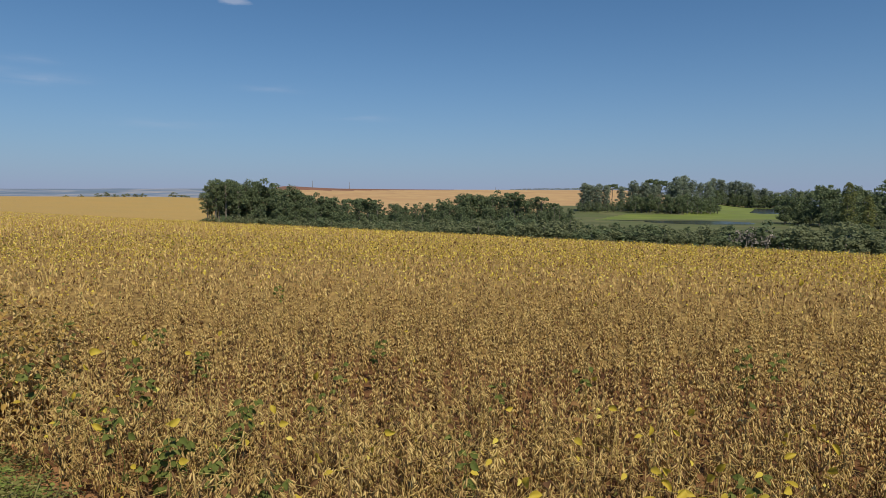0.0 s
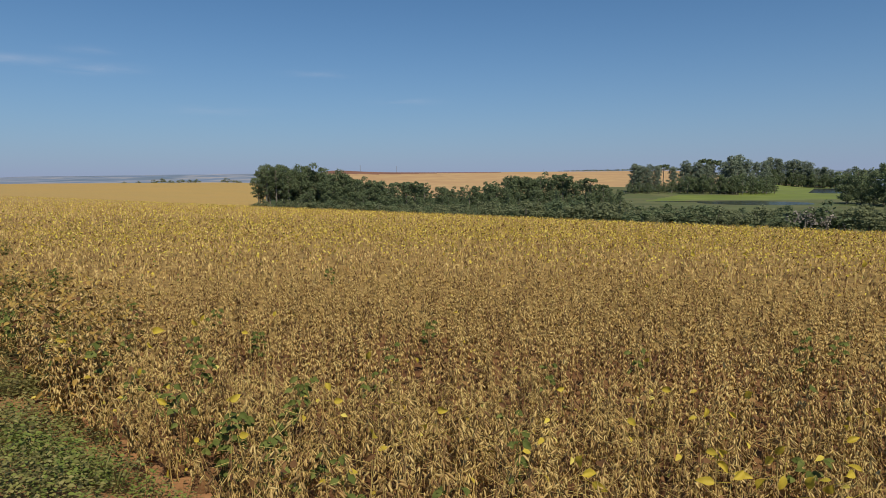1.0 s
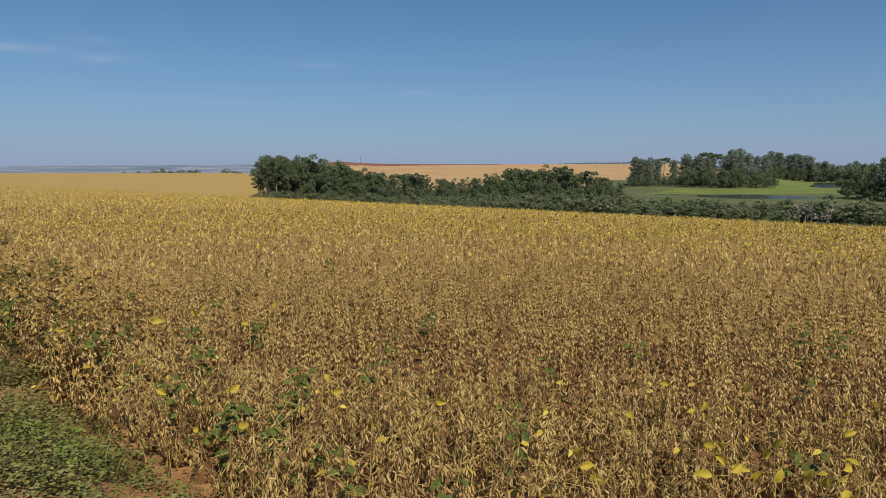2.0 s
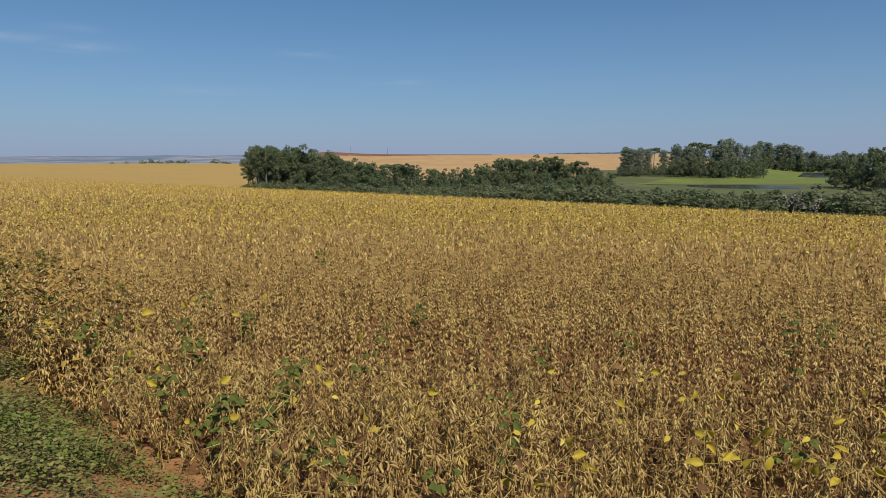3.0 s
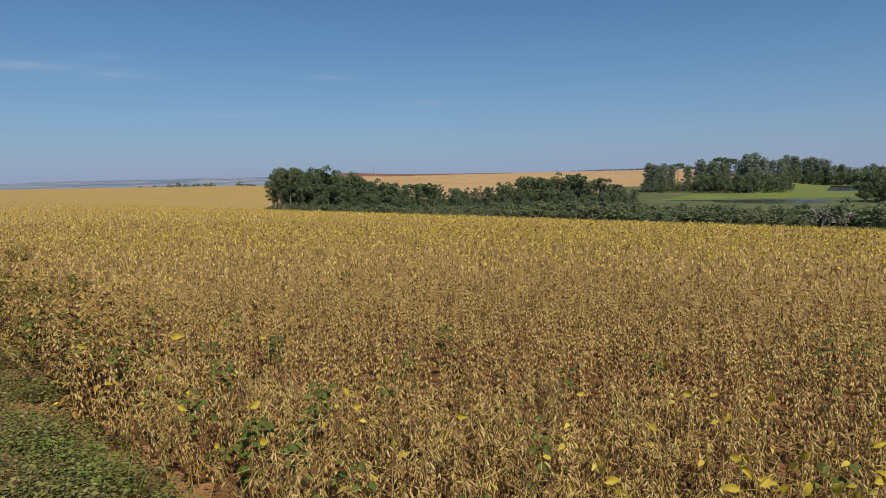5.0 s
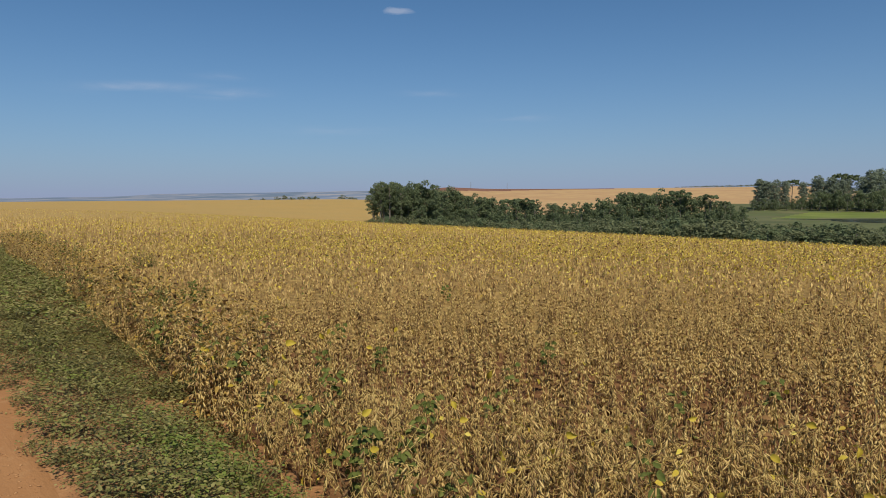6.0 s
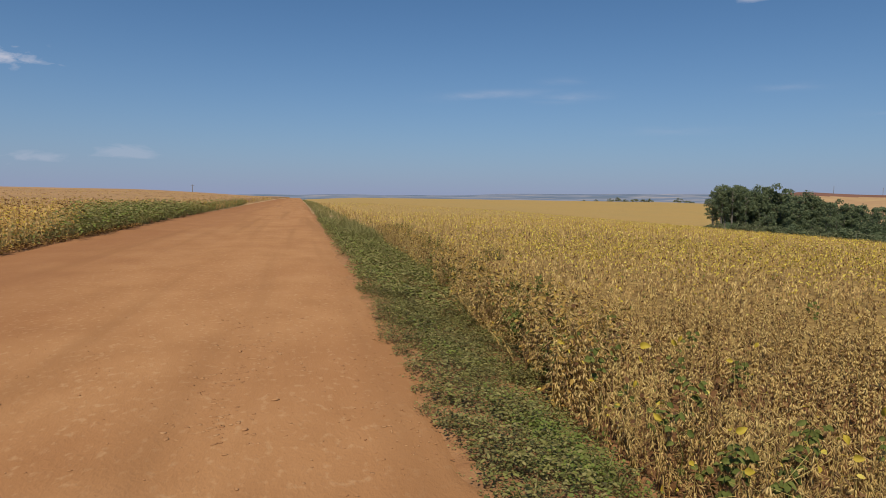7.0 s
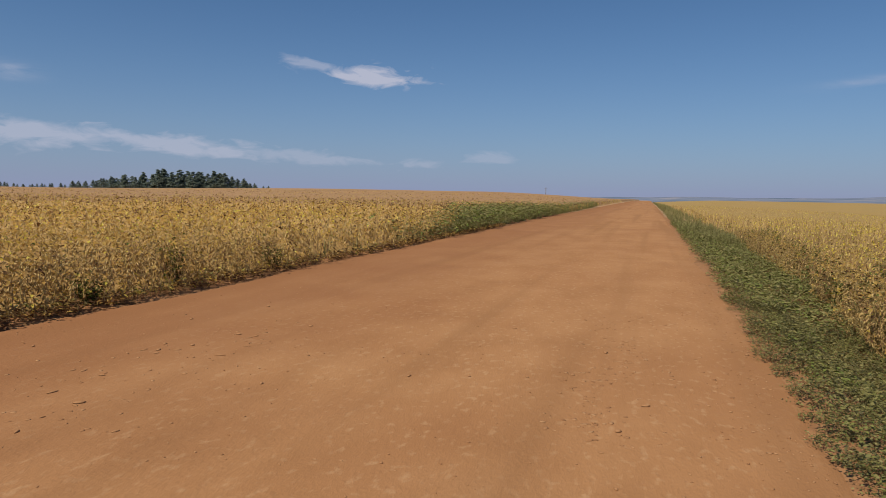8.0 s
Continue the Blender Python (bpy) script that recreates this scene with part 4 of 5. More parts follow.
crop_band("soybean_crop", 6.5, 15, 0.092, False, shapes1, shapes1y)
crop_band("soybean_crop", 6.0, 15, 0.075, True, left1, left1y)
crop_band("soybean_crop", 15, 34, 0.17, False, shapes2, shapes2y)
crop_band("soybean_crop", 15, 30, 0.16, True, left2, left2y)
crop_band("soybean_crop", 34, 85, 0.65, False, shapes3, shapes3y, 0.15)
crop_band("soybean_crop", 85, 175, 1.7, False, shapes3, shapes3y, 0.2)
crop_band("soybean_crop", 30, 75, 0.70, True, left3, left3, 0.15)
crop_band("soybean_crop", 75, 200, 2.1, True, left3, left3, 0.2)

# the fields go on behind the walker
u, v = rows_of_crop(-16, 8, 2.15, 15, 0.17, rng, 0.1)
x, y = to_xy(u, v)
ok = (np.degrees(np.arctan2(-x, y)) < -38) & (np.hypot(x, y) < 16) & (v > crop_edge(u))
scatter("soybean_crop", shapes2, x[ok], y[ok], ground_z(x[ok], y[ok]), rng, CROP_MATS, label="ripe soybean field, tan pods and yellow leaves", category="crop")
u, v = rows_of_crop(-16, 8, ROAD_L - 8, ROAD_L, 0.17, rng, 0.1)
x, y = to_xy(u, v)
ok = (np.degrees(np.arctan2(-x, y)) % 360 > 107) & (np.hypot(x, y) < 17)
scatter("soybean_crop", left2, x[ok], y[ok], ground_z(x[ok], y[ok]), rng, CROP_MATS, label="ripe soybean field, tan pods and yellow leaves", category="crop")
# leafier, rusty plants along the border of the field
n = 2000
eu, ev = 6.5 + 32 * rng.random(n) ** 1.2, 1.25 * rng.uniform(0.0, 1.0, n) ** 1.3
ev = crop_edge(eu) + ev
keep = (waves(eu, ev, 1.1, 2.9) > -0.35) & clear_of_bushes(eu, ev)
ex, ey = to_xy(eu[keep], ev[keep])
scatter("soybean_crop", edge1, ex, ey, ground_z(ex, ey), rng, CROP_MATS, size=(0.85, 1.25), label="rusty leafy soybean plants at the field border", category="crop")
# withered leaves and broken stalks heaped at the foot of the far crop's edge
n = 900
hu, hv = rng.uniform(-2, 34, n), ROAD_L + 0.05 - rng.exponential(0.22, n)
hx, hy = to_xy(hu, hv)
heap = []
for _ in range(6):
    sh = Shape()
    for _ in range(9):
        a = rng.uniform(0, 6.3)
        add_leaf(sh, (rng.normal(0, 0.07), rng.normal(0, 0.07), rng.uniform(0.0, 0.16)), (math.cos(a), math.sin(a), rng.uniform(-0.3, 0.5)), (rng.normal(0, 0.5), rng.normal(0, 0.5), 1),
                 rng.uniform(0.05, 0.09), rng.uniform(0.03, 0.05), int(rng.choice([3, 3, 3, 5])), 0.3, 0.2, 2)
    heap.append(sh.arrays())
scatter("crop_debris", heap, hx, hy, ground_z(hx, hy), rng, CROP_MATS, label="withered brown leaves heaped at the crop edge", category="debris")

# the closed canopy of the fields beyond, and filler between the plants, shade-brown on the right
def canopy_sheet(side, mats):
    """The mass of one field as a sheet laid out along the road; the nearer part and the part beyond have their own look."""
    along = np.concatenate([-np.geomspace(8, 420, 60)[::-1], np.arange(-7.6, 30, 0.4), np.geomspace(30.4, 640, 170)])
    across = np.concatenate([np.arange(0, 6, 0.3), np.geomspace(6, 600, 150)])
    ku, ks = np.meshgrid(along, across, indexing="ij")
    kv = verge_width(ku) - 0.16 + ks if side > 0 else ROAD_L - 0.12 - ks - 2.8 * np.exp(-((ku - 42) / 12) ** 2)
    kx, ky = to_xy(ku, kv)
    r = np.hypot(kx, ky)
    if side > 0:
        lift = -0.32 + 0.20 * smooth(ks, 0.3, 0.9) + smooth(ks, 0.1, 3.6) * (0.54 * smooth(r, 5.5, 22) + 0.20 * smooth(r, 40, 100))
    else:
        lift = -0.10 + smooth(ks, 0.05, 1.3) * (0.66 + 0.16 * smooth(r, 50, 85))
    kz = ground_z(kx, ky) + lift + 0.06 * waves(kx, ky, 0.8, 0.2) * smooth(ks, 0.1, 1.0)
    cf = grid_faces(len(along), len(across))
    mv, mr = kv.ravel()[cf].mean(1), r.ravel()[cf].mean(1)
    maz = np.degrees(np.arctan2(-kx.ravel()[cf].mean(1), ky.ravel()[cf].mean(1)))
    ok = (mr > 7) & (mr < 650) & (maz > -44) & (maz < 116)
    if side > 0:
        ok &= (mv < 100) | (maz > 18.6)
    for here, mat, what in ((ok & (mr < 48), mats[0], "filler sheet for stems and leaves inside the standing crop"), (ok & (mr >= 48), mats[1], "closed golden canopy of a ripe soybean field")):
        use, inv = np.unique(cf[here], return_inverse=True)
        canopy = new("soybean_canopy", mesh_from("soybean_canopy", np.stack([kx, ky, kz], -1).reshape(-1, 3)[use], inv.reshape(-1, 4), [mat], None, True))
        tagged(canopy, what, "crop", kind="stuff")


canopy_sheet(1, (M_MASS_SHADE, M_CANOPY))
canopy_sheet(-1, (M_MASS_L, M_CANOPY_L))

# ---- verge weeds ----


def weed_tuft(rng, n, height, size, spread, mats=(0, 0, 0, 0, 0, 2), level=1):
    """A low broadleaf weed: short stalks, each with a leaf."""
    sh = Shape()
    for _ in range(n):
        a = rng.uniform(0, 6.3)
        rr = spread * math.sqrt(rng.random())
        p = np.array([rr * math.cos(a), rr * math.sin(a), height * rng.uniform(0.25, 1.0)])
        d = (math.cos(a + rng.normal(0, 0.8)), math.sin(a + rng.normal(0, 0.8)), rng.uniform(-0.3, 0.35))
        add_leaf(sh, p, d, (rng.normal(0, 0.35), rng.normal(0, 0.35), 1), size * rng.uniform(0.7, 1.3), size * rng.uniform(0.5, 0.85), rng.choice(mats), 0.2, 0.15, level)
        if rng.random() < 0.06:
            add_tube(sh, [(p[0] * 0.4, p[1] * 0.4, 0), p], [0.002, 0.0012], 3, 0)
    return sh.arrays()


def grass_tuft(rng, n, height, spread, mat=0):
    sh = Shape()
    for _ in range(n):
        a, b = rng.uniform(0, 6.3), rng.uniform(0, 6.3)
        p = np.array([spread * rng.random() * math.cos(b), spread * rng.random() * math.sin(b), 0])
        h = height * rng.uniform(0.5, 1.1)
        o = np.array([math.cos(a), math.sin(a), 0]) * h * rng.uniform(0.2, 1.0)
        w = np.array([-math.sin(a), math.cos(a), 0]) * (0.003 + 0.008 * height)
        m = p + o * 0.35 + np.array([0, 0, h * 0.65])
        sh.add([p - w, p + w, m + w * 0.8, m - w * 0.8, p + o + np.array([0, 0, h])], [(0, 1, 2), (0, 2, 3), (3, 2, 4)], mat)
    return sh.arrays()


WEED_MATS = [M_WEED, M_GLEAF, M_GRASS, M_FRESH]
tufts_near = [weed_tuft(rng, 36, 0.16, [0.023, 0.028, 0.036, 0.026][k % 4], 0.14, level=1) for k in range(8)]
tufts_next = [weed_tuft(rng, 32, 0.16, [0.028, 0.034, 0.042][k % 3], 0.15, level=2) for k in range(6)]
tufts_low = [weed_tuft(rng, 18, 0.025, 0.026, 0.09, level=1) for _ in range(6)]
tufts_mid = [weed_tuft(rng, 21, 0.17, 0.056, 0.17, (0, 0, 0, 2, 2, 3), 2) for _ in range(6)]
tufts_tall = [weed_tuft(rng, 34, 0.42, 0.06, 0.24, (0, 0, 2, 2, 2, 1), 2) for _ in range(6)]
grass_near = [grass_tuft(rng, 9, 0.2, 0.05, 2) for _ in range(6)]


def verge(u0, u1, count, shapes, lo, hi, size, name, label, category, gaps=0.0, edge_noise=0.13):
    u = rng.uniform(u0, u1, count)
    v = rng.uniform(lo, hi, count)
    e = (0.53 if lo > 0.42 else 0.44) + 0.20 * smooth(u, 6, 18) + edge_noise * waves(u, 0 * u, 0.9, 0.5) + 0.07 * waves(u, 0 * u, 0.31, 0.9)
    ok = (v > e) & (v < crop_edge(u) + np.where(u < 9, -0.02, 0.3) + 0.2 * waves(u, v, 0.6, 1.9)) & (waves(u * 1.3, v * 2.0, 0.45, 2.2) > -0.78 + gaps)
    ok &= (np.hypot(u - 7.3, (v - 1.9) * 1.4) > 0.32) & (np.hypot(u - 3.85, (v - 1.70) * 1.6) > 0.42 + 0.10 * waves(u, v, 0.15, 2.0))
    u, v = u[ok], v[ok]
    x, y = to_xy(u, v)
    mound = (0.50 + 0.50 * smooth(v - e[ok], 0.0, 0.18)) * (0.92 + 0.34 * waves(u, v * 1.2, 0.33, 6.1))
    return scatter(name, shapes, x, y, ground_z(x, y), rng, WEED_MATS, size=size, lean=0.1, label=label, category=category, scale=mound)


verge(1, 7, 1300, tufts_near, 0.45, 2.9, (0.6, 1.25), "verge_weeds", "low green broadleaf weeds on red soil", "weeds")
verge(-4, 1, 700, tufts_next, 0.45, 2.6, (0.6, 1.3), "verge_weeds", "low green broadleaf weeds on red soil", "weeds")
verge(7, 12, 1150, tufts_next, 0.45, 2.9, (0.6, 1.3), "verge_weeds", "low green broadleaf weeds on red soil", "weeds")
verge(-3, 12, 420, tufts_low, 0.40, 0.95, (0.6, 1.2), "verge_weeds", "creeping weeds at the edge of the road", "weeds", 0.15, 0.1)
fresh_tufts = [weed_tuft(rng, 40, 0.18, 0.032, 0.14, (3, 3, 3, 0), 1) for _ in range(4)]
fu = np.concatenate([4.75 + rng.normal(0, 0.45, 70), rng.uniform(2.5, 10, 50)])
fv = np.concatenate([1.55 + rng.normal(0, 0.22, 70), rng.uniform(0.9, 2.1, 50)])
fx, fy = to_xy(fu, fv)
scatter("verge_weeds", fresh_tufts, fx, fy, ground_z(fx, fy), rng, WEED_MATS, size=(0.5, 1.2), lean=0.1, label="fresh bright green weeds in the verge", category="weeds")
verge(-16, -3.5, 800, tufts_mid, 0.45, 2.6, (0.7, 1.2), "verge_weeds", "low green broadleaf weeds on red soil", "weeds")
verge(12, 45, 4200, tufts_mid, 0.45, 4.4, (0.8, 1.5), "verge_weeds", "low green broadleaf weeds on red soil", "weeds", -0.2)
verge(11, 50, 520, tufts_tall, 1.0, 4.6, (0.5, 1.5), "verge_weeds", "taller grey-green weeds along the field border", "weeds", 0.5)
verge(1.5, 14, 34, grass_near, 0.8, 2.4, (0.6, 1.3), "verge_grass", "sparse green grass among verge weeds", "grass", 0.3)
gu, gv = 4.7 + rng.normal(0, 0.25, 9), 1.55 + rng.normal(0, 0.12, 9)
gx_, gy_ = to_xy(gu, gv)
scatter("verge_grass", grass_near, gx_, gy_, ground_z(gx_, gy_), rng, WEED_MATS, size=(0.6, 1.4), label="fresh green grass tufts in the verge", category="grass")
tall = [grass_tuft(rng, 16, 0.6, 0.2, 2) for _ in range(6)]
verge(34, 60, 1100, tall, 0.9, 4.6, (0.3, 0.95), "verge_grass", "tall green grass along the road", "grass", -0.3)
verge(60, 260, 1100, tall, 0.9, 4.8, (0.7, 1.3), "verge_grass", "tall green grass along the road", "grass", -0.5)
# the left verge: thin weeds at the foot of the crop, then a bank of tall grass
u = rng.uniform(2, 30, 110)
v = ROAD_L - 0.15 - rng.exponential(0.18, 110)
x, y = to_xy(u, v)
scatter("verge_weeds", tufts_mid, x, y, ground_z(x, y), rng, WEED_MATS, size=(0.5, 1.2), label="thin weeds at the foot of the crop", category="weeds")
bank = [weed_tuft(rng, 30, rng.uniform(0.4, 0.75), 0.11, 0.35, (0, 2, 2, 3, 3, 2), 2) for _ in range(8)]
u = np.concatenate([rng.normal(42, 8.5, 620), rng.uniform(60, 100, 120)])
v = ROAD_L - 0.1 - rng.uniform(0, 1, 740) * (0.5 + 3.6 * np.exp(-((u - 42) / 11) ** 2))
x, y = to_xy(u, v)
scatter("verge_weeds", bank, x, y, ground_z(x, y), rng, WEED_MATS, size=(0.6, 1.6), label="bank of green bushy weeds by the crop", category="weeds")
u = np.concatenate([rng.normal(43, 8.5, 760), rng.uniform(60, 100, 120)])
v = ROAD_L - 0.1 - rng.uniform(0, 1, 880) * (0.5 + 3.4 * np.exp(-((u - 42) / 12) ** 2))
x, y = to_xy(u, v)
scatter("verge_grass", tall, x, y, ground_z(x, y), rng, WEED_MATS, size=(0.45, 1.0), label="bank of tall green grass by the crop", category="grass")

# green broadleaf weeds that grow up through the crop


def broadleaf_weed(u, v, h, leaves, size, rng):
    x, y = to_xy(u, v)
    g = ground_at(x, y)
    base = new("broadleaf_weed", None)
    tagged(base, "green broadleaf weed climbing through dry soybean plants", "weed", "weeds at the crop edge")
    base.matrix_basis = pose(x, y, g)
    leaves = round(leaves * 2.7) if leaves > 1 else 1
    sh = Shape()
    pts = [np.array([0, 0, 0]), np.array([rng.normal(0, 0.05), rng.normal(0, 0.05), h * 0.5]), np.array([rng.normal(0, 0.08), rng.normal(0, 0.08), h * 0.95])]
    add_tube(sh, pts, [0.004, 0.003, 0.0015], 4, 4)
    part_from("stem", sh, base, "thin green stem")
    for k in range(leaves):
        f = 1 - 0.45 * (k / max(1, leaves)) ** 1.2
        p = pts[1] + (pts[2] - pts[1]) * max(0, 2 * f - 1) if f > 0.5 else pts[0] + (pts[1] - pts[0]) * 2 * f
        a = k * 2.4 + rng.uniform(-0.5, 0.5)
        o = np.array([math.cos(a), math.sin(a), rng.uniform(-0.1, 0.4)])
        q = p + o * rng.uniform(0.02, 0.075)
        lf = Shape()
        add_tube(lf, [p, q], [0.0018, 0.0012], 3, 4)
        up = (-0.10 * x + rng.normal(0, 0.5), -0.14 * y + rng.normal(0, 0.4), 0.8)
        for turn in ((-1.0, 0.0, 1.0) if leaves > 1 else (0.0,)):
            e = np.array([math.cos(a + turn), math.sin(a + turn), rng.uniform(-0.7, 0.2)])
            add_broad_leaf(lf, q, e, up, size * rng.uniform(0.5, 0.8) * (1.5 if leaves == 1 else 1.0), size * rng.uniform(0.34, 0.52) * (1.9 if leaves == 1 else 1.0), 4, rng, rng.uniform(0.1, 0.5), rng.uniform(0.1, 0.5))
        part_from("leaf", lf, base, "", True)
    return base


for u, v, h, n in WEEDS:
    broadleaf_weed(u, v, h + 0.05 if h > 0.5 else h, n, (0.12 if n == 1 or h > 0.79 else 0.104), rng)



def weed_bush(u, v, h, wide, rng):
    """A branching weed with many small leaves."""
    x, y = to_xy(u, v)
    base = new("weed_bush", None)
    tagged(base, "bushy grey-green weed standing at the field border", "weed", "bushes at the crop edge")
    base.matrix_basis = pose(x, y, ground_at(x, y))
    stems, leaves_ = Shape(), Shape()
    for _ in range(int(12 + 34 * wide)):
        a, rr = rng.uniform(0, 6.3), wide * math.sqrt(rng.random())
        tip = np.array([rr * math.cos(a), rr * math.sin(a), h * rng.uniform(0.65, 1.0) * (1 - 0.25 * (rr / wide) ** 2)])
        add_tube(stems, [tip * np.array([0.15, 0.15, 0.0]), tip * np.array([0.6, 0.6, 0.55]), tip], [0.005, 0.003, 0.0015], 3, 4)
        for _ in range(26):
            f = rng.uniform(0.25, 1.0)
            p = tip * np.array([f ** 0.7, f ** 0.7, f]) + rng.normal(0, 0.03, 3)
            b = rng.uniform(0, 6.3)
            add_leaf(leaves_, p, (math.cos(b), math.sin(b), rng.uniform(-0.6, 0.3)), (rng.normal(0, 0.4), rng.normal(0, 0.4), 1), rng.uniform(0.04, 0.08), rng.uniform(0.025, 0.05), 4 if rng.random() < 0.8 else 3, 0.2, 0.2, 2)
    part_from("stem", stems, base, "thin branching stem")
    part_from("foliage", leaves_, base, "small green leaves, some withered brown")
    return base


for u, v, h, wide in BUSHES:
    weed_bush(u, v, h, wide, rng)
# two taller green bushes in the crop across the road
for u, v, h, wide in ((9.6, -8.1, 0.85, 0.22), (7.6, -7.9, 0.45, 0.25), (12.5, -8.0, 0.5, 0.3)):
    weed_bush(u, v, h, wide, rng)

# ---- loose stones and clods on the road ----


def clod(rng, rough=0.25):
    """A small lump: an octahedron with bulged edges, uneven."""
    v = [(1, 0, 0), (-1, 0, 0), (0, 1, 0), (0, -1, 0), (0, 0, 1), (0, 0, -0.4)]
    v = np.array(v, float) * (1 + rng.normal(0, rough, (6, 1))) * np.array([1, 0.8, 0.45])
    f = []
    for a_ in (0, 1):
        for b_ in (2, 3):
            for c_ in (4, 5):
                f.append((a_, b_, c_))
    mids, keys, nf = list(v), {}, []

    def mid(p, q):
        key = (min(p, q), max(p, q))
        if key not in keys:
            keys[key] = len(mids)
            mids.append((v[p] + v[q]) * 0.5 * rng.uniform(1.1, 1.45))
        return keys[key]
    for p, q, r in f:
        pq, qr, rp = mid(p, q), mid(q, r), mid(r, p)
        nf += [(p, pq, rp), (q, qr, pq), (r, rp, qr), (pq, qr, rp)]
    mids, nf = np.array(mids), np.array(nf)
    a_, b_, c_ = mids[nf[:, 0]], mids[nf[:, 1]], mids[nf[:, 2]]
    wrong = (np.cross(b_ - a_, c_ - a_) * (a_ + b_ + c_)).sum(1) < 0
    nf[wrong] = nf[wrong][:, ::-1]
    return mids, nf, np.zeros(len(nf), int)


clods = [clod(rng) for _ in range(6)]
clod_meshes = [mesh_from("stone", v, f, [M_CLOD], None, True) for v, f, _ in clods]
for k in range(26):
    f = rng.random()
    u, v, s = 3.9 + 3.7 * f + rng.normal(0, 0.5), -4.75 + rng.normal(0, 0.45), rng.uniform(0.014, 0.034)
    x, y = to_xy(u, v)
    ob = new("stone", clod_meshes[k % 6])
    ob.matrix_basis = pose(x, y, float(road_shape(u, v)) + s * 0.10, 0, 0, rng.uniform(0, 360)) @ Matrix.Diagonal((s * 1.5, s, s * 0.7, 1))
    tagged(ob, "flat clod of dry red earth thrown up by wheels", "stone", "loose stones on the road")
for k in range(170):
    u, v, s = 2.5 + 13 * rng.random() ** 1.3, rng.uniform(-6.8, 0.4), rng.uniform(0.007, 0.012) + 0.016 * rng.random() ** 4
    x, y = to_xy(u, v)
    ob = new("stone", clod_meshes[k % 6])
    ob.matrix_basis = pose(x, y, float(road_shape(u, v)) + s * 0.12, 0, 0, rng.uniform(0, 360)) @ Matrix.Diagonal((s * 1.2, s, s * 0.9, 1))
    tagged(ob, "small loose stone of pale red earth lying on the road", "stone", "loose stones on the road")
n = 2400
u = rng.uniform(2.0, 26, n)
v = np.clip(rng.uniform(-7.3, 0.5, n) + rng.normal(0, 0.2, n), -7.4, 0.5)
patch = waves(u, v * 1.4, 0.8, 3.3) > -0.05
u, v = u[patch], v[patch]
x, y = to_xy(u, v)
z = road_shape(u, v) + 0.001
n = 1100
eu = rng.uniform(2.0, 14, n)
ev = 0.45 - rng.exponential(0.35, n)
ok = (waves(eu, ev, 0.5, 1.7) > -0.2) & (ev > -3)
x, y, z = np.concatenate([x, to_xy(eu, ev)[0][ok]]), np.concatenate([y, to_xy(eu, ev)[1][ok]]), np.concatenate([z, road_shape(eu, ev)[ok] + 0.001])
small = [(vv * 0.008, ff, mm) for vv, ff, mm in clods]
scatter("gravel", small, x, y, z, rng, [M_CLOD], size=(0.4, 1.7), lean=0.0, label="scattered grit and crumbs of red earth", category="gravel")

# a strip where the crust has broken into flat pale crumbs, and clods thrown up by wheels
n = 900
cu_ = np.concatenate([rng.uniform(4.6, 9.5, 500), rng.uniform(3.0, 12, 150), rng.uniform(3.4, 9.0, 250)])
cv_ = np.concatenate([-0.95 + rng.normal(0, 0.22, 500), rng.uniform(-0.4, 0.3, 150), -4.7 + rng.normal(0, 0.5, 250)])
ok = waves(cu_, cv_ * 1.6, 0.35, 0.8) > -0.1
cu_, cv_ = cu_[ok], cv_[ok]
x, y = to_xy(cu_, cv_)
flakes = [(vv * np.array([0.017, 0.017, 0.005]), ff, mm) for vv, ff, mm in clods]
scatter("gravel", flakes, x, y, road_shape(cu_, cv_) + 0.001, rng, [M_CLOD], size=(0.3, 1.5), lean=0.0, label="flat crumbs of broken pale red crust", category="gravel")

# ---- trees ----


def blob_crown(rng, lobes, clumps, clump, mat=0, solid=0.25, flat=0.8):
    """A crown of many small leaf clumps, set on the skin of several lobes; uneven, with gaps."""
    pts, nrm = [], []
    per = clumps // len(lobes)
    for cx_, cy_, cz_, rad in lobes:
        d = rng.normal(0, 1, (per, 3))
        d /= np.linalg.norm(d, axis=1)[:, None]
        d[:, 2] = np.where(d[:, 2] < -0.5, -d[:, 2], d[:, 2])
        k = rad * (solid + (1.08 - solid) * rng.random((per, 1)) ** 0.5) * (1 + 0.15 * np.sin(d[:, :1] * 7 + cx_) * np.sin(d[:, 1:2] * 6 + cy_))
        pts.append(np.array([cx_, cy_, cz_]) + d * k * np.array([1, 1, flat]))
        nrm.append(d)
    pts, nrm = np.concatenate(pts), np.concatenate(nrm)
    n = len(pts)
    nrm = 0.9 * nrm + rng.normal(0, 0.55, (n, 3)) + np.array([0, 0, 0.35])
    nrm /= np.linalg.norm(nrm, axis=1)[:, None]
    a = np.cross(nrm, rng.normal(0, 1, (n, 3)))
    a /= np.linalg.norm(a, axis=1)[:, None]
    b = np.cross(nrm, a)
    s = clump * rng.uniform(0.6, 1.35, (n, 1))
    ks = [pts - a * s * 0.6, pts - b * s * 0.45 + nrm * s * 0.12, pts + a * s * 0.65, pts + b * s * 0.5 + nrm * s * 0.15]
    V = np.stack(ks, 1).reshape(-1, 3)
    F = (np.arange(n) * 4)[:, None, None] + np.array([[0, 1, 2], [0, 2, 3]])[None]
    return V, F.reshape(-1, 3)


